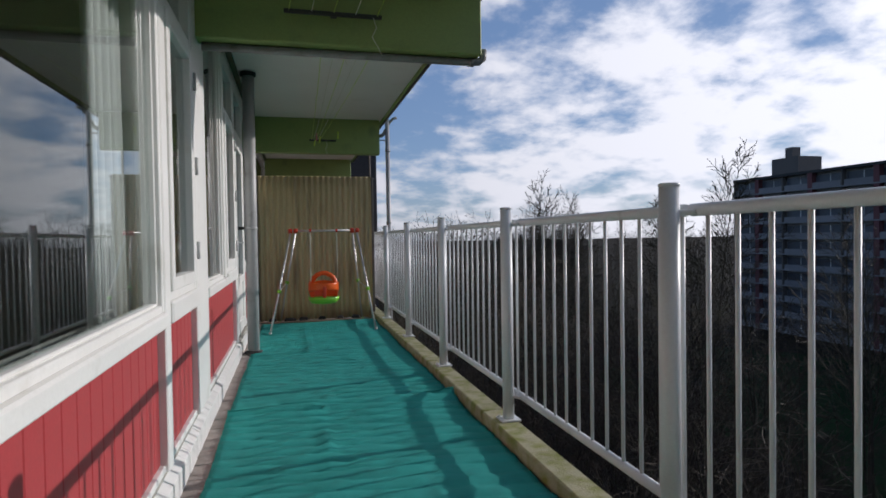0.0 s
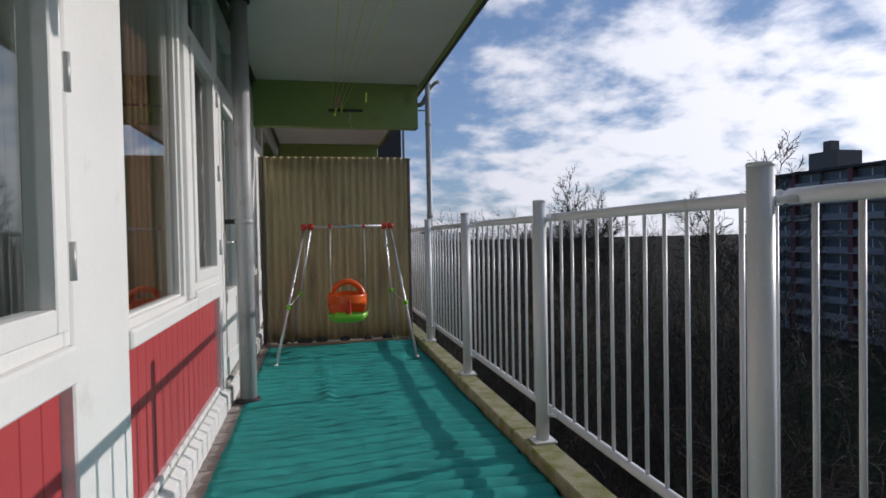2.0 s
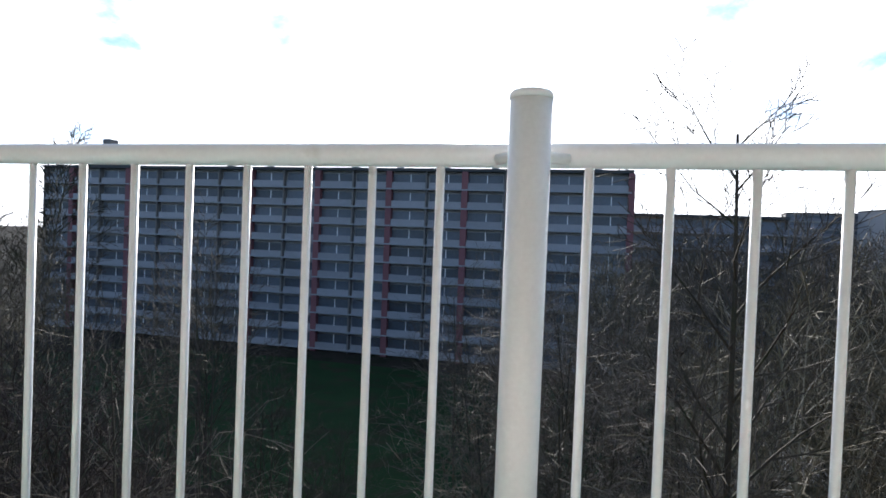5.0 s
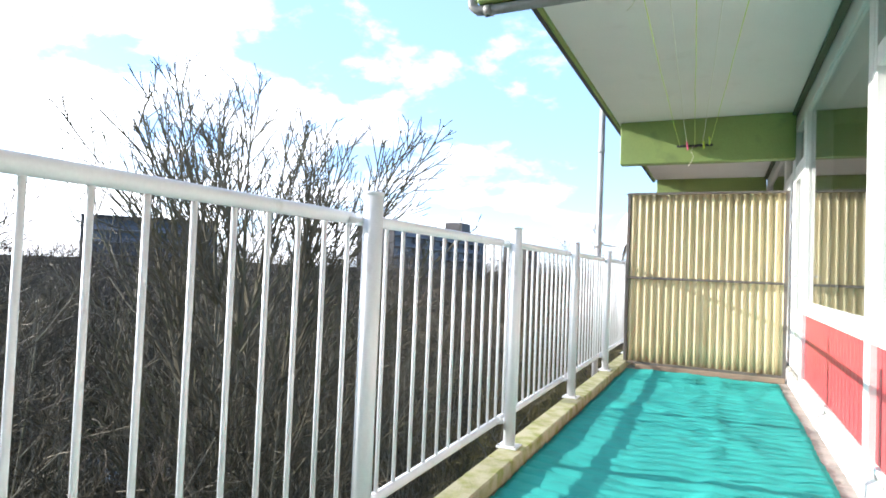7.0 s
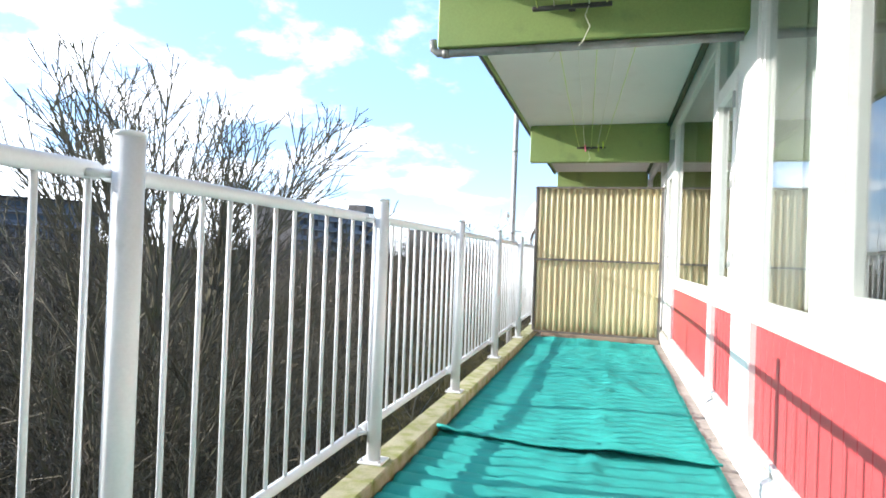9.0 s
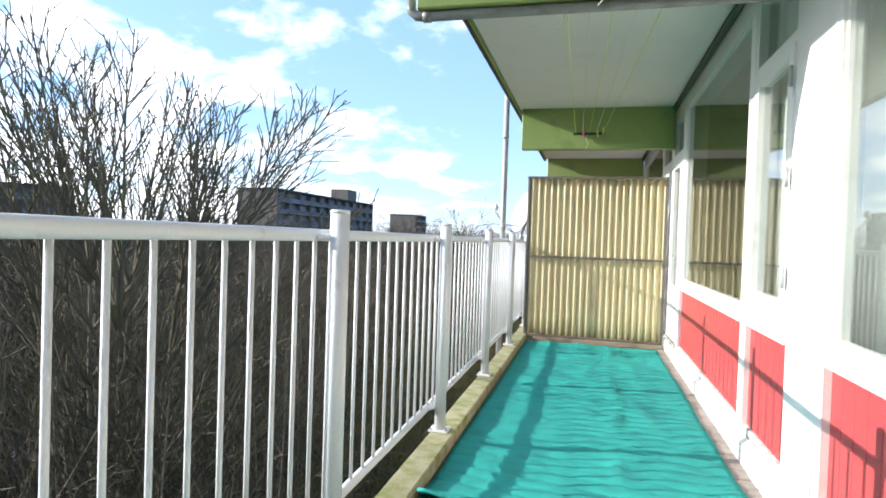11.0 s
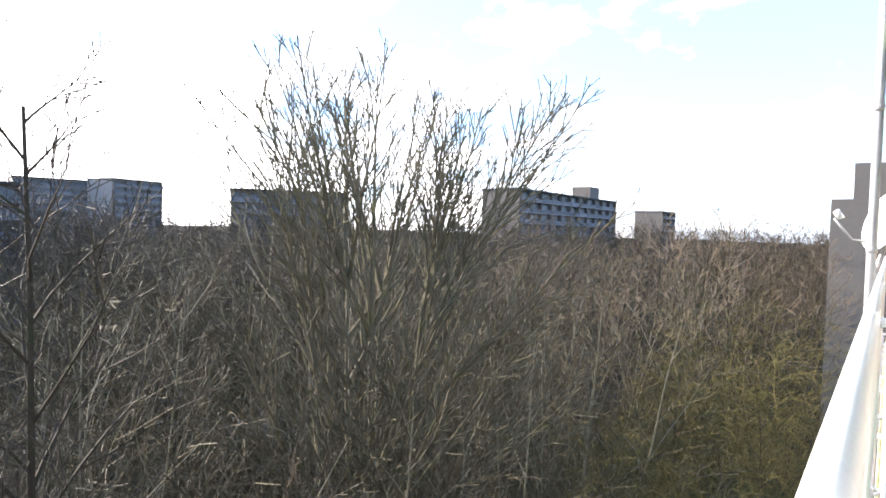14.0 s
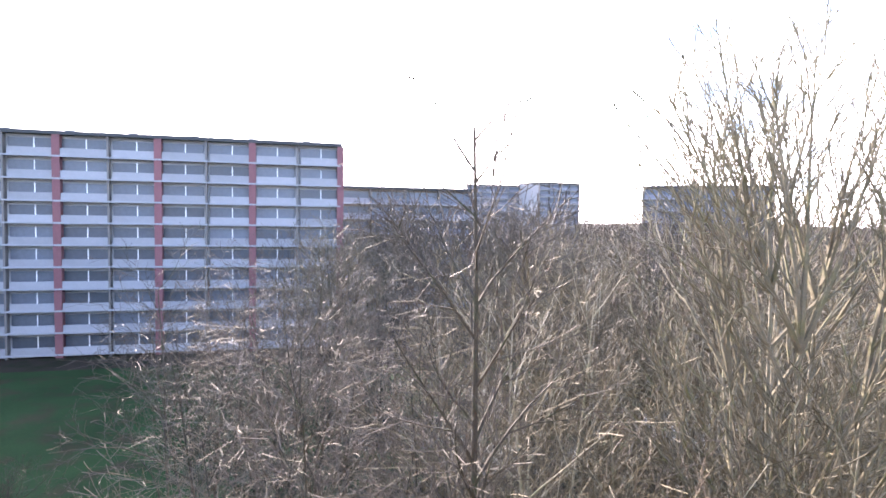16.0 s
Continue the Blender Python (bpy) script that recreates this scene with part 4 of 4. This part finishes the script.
def fan_tree(seed, crown, reach, m, label):
    """A tall coppiced tree: slim stems from one stool, long straight limbs rising off them like a fan, fine twigs."""
    rnd = random.Random(seed)
    wood, limbs, twigs = [], [], []

    def shoot(p, d, length, r, level):
        n = (9, 5, 3)[level]
        pts, rad, dirs = [p.copy()], [r], []
        for i in range(n):
            w = (0.032, 0.05, 0.07)[level]
            d = (d + Vector((rnd.gauss(0, w), rnd.gauss(0, w), rnd.gauss(0, w * 0.5) + (0.022, 0.05, 0.03)[level]))).normalized()
            p = p + d * (length / n)
            pts.append(p.copy()); rad.append(max((0.018, 0.014, 0.0115)[level], r * (1 - 0.85 * (i + 1) / n))); dirs.append(d.copy())
        (limbs, twigs, twigs)[level].append((pts, rad, (5, 4, 3)[level]))
        if level == 2:
            return
        kids = (int(4 + length * 1.7), 3)[level]
        turn = rnd.uniform(0, 6.28)
        for k in range(kids):
            t = 0.18 + 0.8 * (k + rnd.random()) / kids
            i = min(n - 1, int(t * n))
            q = pts[i].lerp(pts[i + 1], t * n - i)
            turn += 2.4 + rnd.gauss(0, 0.3)
            side = Matrix.Rotation(turn, 3, dirs[i]) @ dirs[i].orthogonal().normalized()
            size = length * 0.36 * (1.3 - 0.85 * t) if level == 0 else length * 0.5 * (1.2 - 0.6 * t)
            shoot(q, (dirs[i] + side * rnd.uniform(0.4, 0.75)).normalized(), size * rnd.uniform(0.7, 1.25), max(0.015, rad[i] * 0.5), level + 1)

    # foot, lean, height of each stem over the fork, then its limbs
    for s in range(6):
        a = 6.28 * s / 6 + rnd.uniform(-0.4, 0.4)
        lean = rnd.uniform(0.03, 0.09) if s else 0.01
        top = crown * (1.0 if s == 0 else rnd.uniform(0.88, 1.0))
        p = Vector((0.3 * math.cos(a), 0.3 * math.sin(a), -0.2))
        pts = [p]
        for k in range(14):
            p = p + Vector((lean * math.cos(a) + rnd.gauss(0, 0.025), lean * math.sin(a) + rnd.gauss(0, 0.025), 1)) * (top / 14)
            pts.append(p)
        r0 = 0.10 if s == 0 else 0.07
        wood.append((pts, [r0 * (1 - 0.045 * k) for k in range(15)], 7))
        # leaders carry the stem on to the top
        for q in range(5 if s == 0 else 3):
            b = a + rnd.uniform(-1.4, 1.4) + (1.3 * q if s == 0 else 0)
            tilt = rnd.uniform(0.06, 0.5)
            shoot(pts[-1].copy(), Vector((tilt * math.cos(b), tilt * math.sin(b), 1)).normalized(), reach * rnd.uniform(0.75, 1.0) * (1.0 if s == 0 else 0.9), 0.062, 0)
        for q in range(11 if s == 0 else 6):
            i = rnd.randint(9, 14)
            b = a + 2.4 * q + rnd.uniform(-0.4, 0.4) if s == 0 else a + rnd.uniform(-1.3, 1.3)
            tilt = rnd.uniform(0.35, 0.95)
            shoot(pts[i].copy(), Vector((tilt * math.cos(b), tilt * math.sin(b), 1)).normalized(), reach * rnd.uniform(0.7, 1.0), 0.052, 0)
    t = thing("tree", (0, 0, 0), label, "tree", "bare trees")
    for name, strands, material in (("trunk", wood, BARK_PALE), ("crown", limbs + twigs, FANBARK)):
        o = new(name, branch_mesh(name, strands, material)); o.parent = t
    t.matrix_basis = m
    return t


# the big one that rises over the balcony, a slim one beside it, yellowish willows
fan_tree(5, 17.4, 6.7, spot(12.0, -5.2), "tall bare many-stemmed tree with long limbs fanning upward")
slim = bare_tree(8, 21.6, 1, 0.85, (3, 34, 7, 5), 0.0075, spot(10.4, 2.1, 0, 0.955), "slim bare tree with one dark upright stem", low=0.3, reach=0.2, crook=0.10, lift=0.035)
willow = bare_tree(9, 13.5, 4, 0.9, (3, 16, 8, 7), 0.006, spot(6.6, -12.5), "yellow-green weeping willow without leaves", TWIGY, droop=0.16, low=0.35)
for x, y, a, s in ((5.2, -17.5, 1.0, 1.1), (9.0, -19.0, 2.2, 1.15), (5.4, -25.0, 4.0, 1.15)):
    copy_thing(willow, spot(x, y, a, s))
UPRIGHT = dict(low=0.25, crook=0.12, lift=0.03, reach=0.30)
ARCHING = dict(low=0.35, crook=0.18, lift=-0.01, reach=0.36)
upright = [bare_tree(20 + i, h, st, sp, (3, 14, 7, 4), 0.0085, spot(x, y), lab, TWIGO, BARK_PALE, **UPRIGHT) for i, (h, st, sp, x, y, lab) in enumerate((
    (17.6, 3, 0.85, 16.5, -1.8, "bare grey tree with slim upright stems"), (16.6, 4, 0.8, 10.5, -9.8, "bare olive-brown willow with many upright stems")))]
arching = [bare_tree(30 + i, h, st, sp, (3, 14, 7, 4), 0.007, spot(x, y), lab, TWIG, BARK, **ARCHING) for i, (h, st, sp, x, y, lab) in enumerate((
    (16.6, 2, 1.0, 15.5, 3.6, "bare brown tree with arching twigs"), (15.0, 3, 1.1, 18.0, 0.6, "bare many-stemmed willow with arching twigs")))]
# trees on the +y side, their twigs coloured dark in place of shade
shade_trees = [bare_tree(50 + i, h, st, 0.95, (3, 15, 7, 4), 0.0075, spot(x, y), "bare tree with reddish-brown twigs, coloured dark for shade", TWIG_SHADE, BARK, low=0.3, crook=0.14, lift=0.02) for i, (h, st, x, y) in enumerate((
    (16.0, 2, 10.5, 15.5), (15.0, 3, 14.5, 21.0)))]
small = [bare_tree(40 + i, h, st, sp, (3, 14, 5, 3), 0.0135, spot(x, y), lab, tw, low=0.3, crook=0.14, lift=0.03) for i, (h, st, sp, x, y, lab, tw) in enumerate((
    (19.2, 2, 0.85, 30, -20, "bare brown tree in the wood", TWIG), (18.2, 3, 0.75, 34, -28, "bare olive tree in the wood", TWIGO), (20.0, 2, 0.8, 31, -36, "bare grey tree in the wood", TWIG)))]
placed = [(10.5, 15.5), (14.5, 21.0), (12.0, -5.2), (10.4, 2.1), (15.5, 3.6), (18.0, 0.6), (10.5, -9.8), (16.5, -1.8), (6.6, -12.5), (5.2, -17.5), (9.0, -19.0), (5.4, -25.0)]
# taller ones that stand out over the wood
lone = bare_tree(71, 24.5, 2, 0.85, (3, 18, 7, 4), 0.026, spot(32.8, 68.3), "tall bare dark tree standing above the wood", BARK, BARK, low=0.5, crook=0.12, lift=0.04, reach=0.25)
for x, y, a, s in ((39, 49, 2.0, 1.04), (50, 98, 4.0, 1.05), (29.5, 66, 1.0, 0.9)):
    copy_thing(lone, spot(x, y, a, s))
placed += [(32.8, 68.3), (39, 49), (50, 98), (29.5, 66)]
for x, y, s in ((24.6, -102, 1.2), (30, -106, 1.15), (19, -100, 1.13), (48, -118, 1.15)):
    copy_thing(rnd.choice(small), spot(x, y, rnd.uniform(0, 6.28), s))
    placed.append((x, y))


def plant(templates, count, x0, x1, y0, y1, gap, smin, smax, keep=lambda x, y: True):
    made = 0
    for _ in range(count * 12):
        x, y = rnd.uniform(x0, x1), rnd.uniform(y0, y1)
        if not keep(x, y) or any((x - a) ** 2 + (y - b) ** 2 < gap * gap for a, b in placed):
            continue
        placed.append((x, y))
        copy_thing(rnd.choice(templates), spot(x, y, rnd.uniform(0, 6.28), rnd.uniform(smin, smax)))
        made += 1
        if made >= count:
            break


# the mown lawn before the long block lies open; trees keep off it and off the ponds
def wooded(x, y):
    if y - 5 > 0.17 * (x - 2) and y - 5 < 0.7 * (x - 2) and x > 9:
        return False
    return not (x > 42 and y > 4) and not any(((x - p) / a) ** 2 + ((y - q) / b) ** 2 < 0.8 for p, q, a, b in PONDS)


plant(upright, 24, 8.5, 27, -24, 0, 2.5, 0.85, 1.04, wooded)
plant(arching, 16, 11, 34, -3, 14, 2.5, 0.9, 1.08, wooded)
plant(shade_trees, 16, 6, 26, 10, 34, 2.6, 0.8, 0.98, lambda x, y: y - 5 > 0.7 * (x - 2))
for x, y, a, z in ((14, 12.5, 0.4, 0.66), (19, 14.2, 1.9, 0.7), (23, 17.5, 3.3, 0.72), (12.5, 14.6, 5.0, 0.7), (27, 15.4, 2.6, 0.6), (17.5, 18.0, 0.9, 0.78), (31, 22, 4.2, 0.75)):
    copy_thing(rnd.choice(shade_trees), spot(x, y, a, z))
plant(small, 52, 27, 66, -42, 4, 2.8, 0.9, 1.03, wooded)
plant(small, 56, 7, 66, -84, -22, 3.2, 0.9, 1.03, wooded)
plant(small, 26, 7, 60, 22, 60, 3.4, 0.85, 1.0, wooded)


def far_wood():
    """The woods beyond, one mass of thin crowns."""
    r = random.Random(5)
    templates = []
    for i in range(5):
        w, t = grow(60 + i, 20.0, 2, 0.95, (2, 13, 5), 0.024, low=0.3, crook=0.13, lift=0.03, coarse=True)
        me = branch_mesh("far_tree", [(p, q, 3) for p, q, _ in w + t], TWIG)
        co = np.empty(len(me.vertices) * 3)
        me.vertices.foreach_get("co", co)
        quads = np.array([f.vertices[:] for f in me.polygons])
        templates.append((co.reshape(-1, 3), quads))
        bpy.data.meshes.remove(me)
    verts, faces, base = [], [], 0
    for count, x0, x1, y0, y1 in ((190, 66, 112, -118, -3), (170, 6, 68, -170, -80), (110, 6, 68, 56, 160), (150, 60, 240, -330, 300)):
        for _ in range(count):
            x, y = r.uniform(x0, x1), r.uniform(y0, y1)
            if 72 < x < 99 and (-4 < y < 101 or -188 < y < -120) or (42 < x < 86 and 0 < y < 101):
                continue
            m = np.array(spot(x, y, r.uniform(0, 6.28), r.uniform(0.9, 1.05)))
            co, quads = r.choice(templates)
            verts.append(co @ m[:3, :3].T + m[:3, 3]); faces.append(quads + base)
            base += len(co)
    me = bpy.data.meshes.new("far_wood")
    me.from_pydata(np.concatenate(verts), [], np.concatenate(faces))
    me.materials.append(TWIG)
    tagged(new("far_wood", me), "distant bare brown woods", "woods", "", "stuff")


far_wood()


# ---- sill bricks and floor tiles along the wall ----
sill = setting("sill_course", box(-0.30, -0.07, Y0, Y1, -0.011, 0.10), WHITE, "white painted brick sill along the foot of the wall", "sill")
bm = bmesh.new()
vs = [bm.verts.new(q) for q in ((-0.118, 0.0006, 0.07), (-0.044, 0.0006, 0.0), (-0.118, 0.1044, 0.07), (-0.044, 0.1044, 0.0), (-0.118, 0.0006, 0.164), (-0.044, 0.0006, 0.118), (-0.118, 0.1044, 0.164), (-0.044, 0.1044, 0.118))]
for q in ((0, 1, 5, 4), (1, 3, 7, 5), (3, 2, 6, 7), (2, 0, 4, 6), (4, 5, 7, 6), (0, 2, 3, 1)):
    bm.faces.new([vs[i] for i in q])
bmesh.ops.bevel(bm, geom=list(bm.edges), offset=0.0025, segments=1, affect="EDGES")
me = mesh_of("brick", bm, WHITE)
r = random.Random(4)
for k in range(100):
    share("brick", me, sill, Matrix.Translation((r.uniform(-0.0015, 0.0015), -1.0 + 0.105 * k, r.uniform(-0.0015, 0.0015))))
strip = setting("floor_strip", box(-0.06, 0.2, Y0, Y1, -0.0119, -0.006, 0), CONC, "grey mortar bed of the tile strip", "floor")
me = mesh_of("tile", box(0.0, 0.1, 0.003, 0.197, -0.006, 0.006, 0.003), TILE)
for k in range(52):
    share("tile", me, strip, Matrix.Translation((-0.055 + r.uniform(-0.006, 0.012), -0.9 + 0.2 * k, 0.0)) @ Matrix.Rotation(r.uniform(-0.02, 0.02), 4, "Z"))
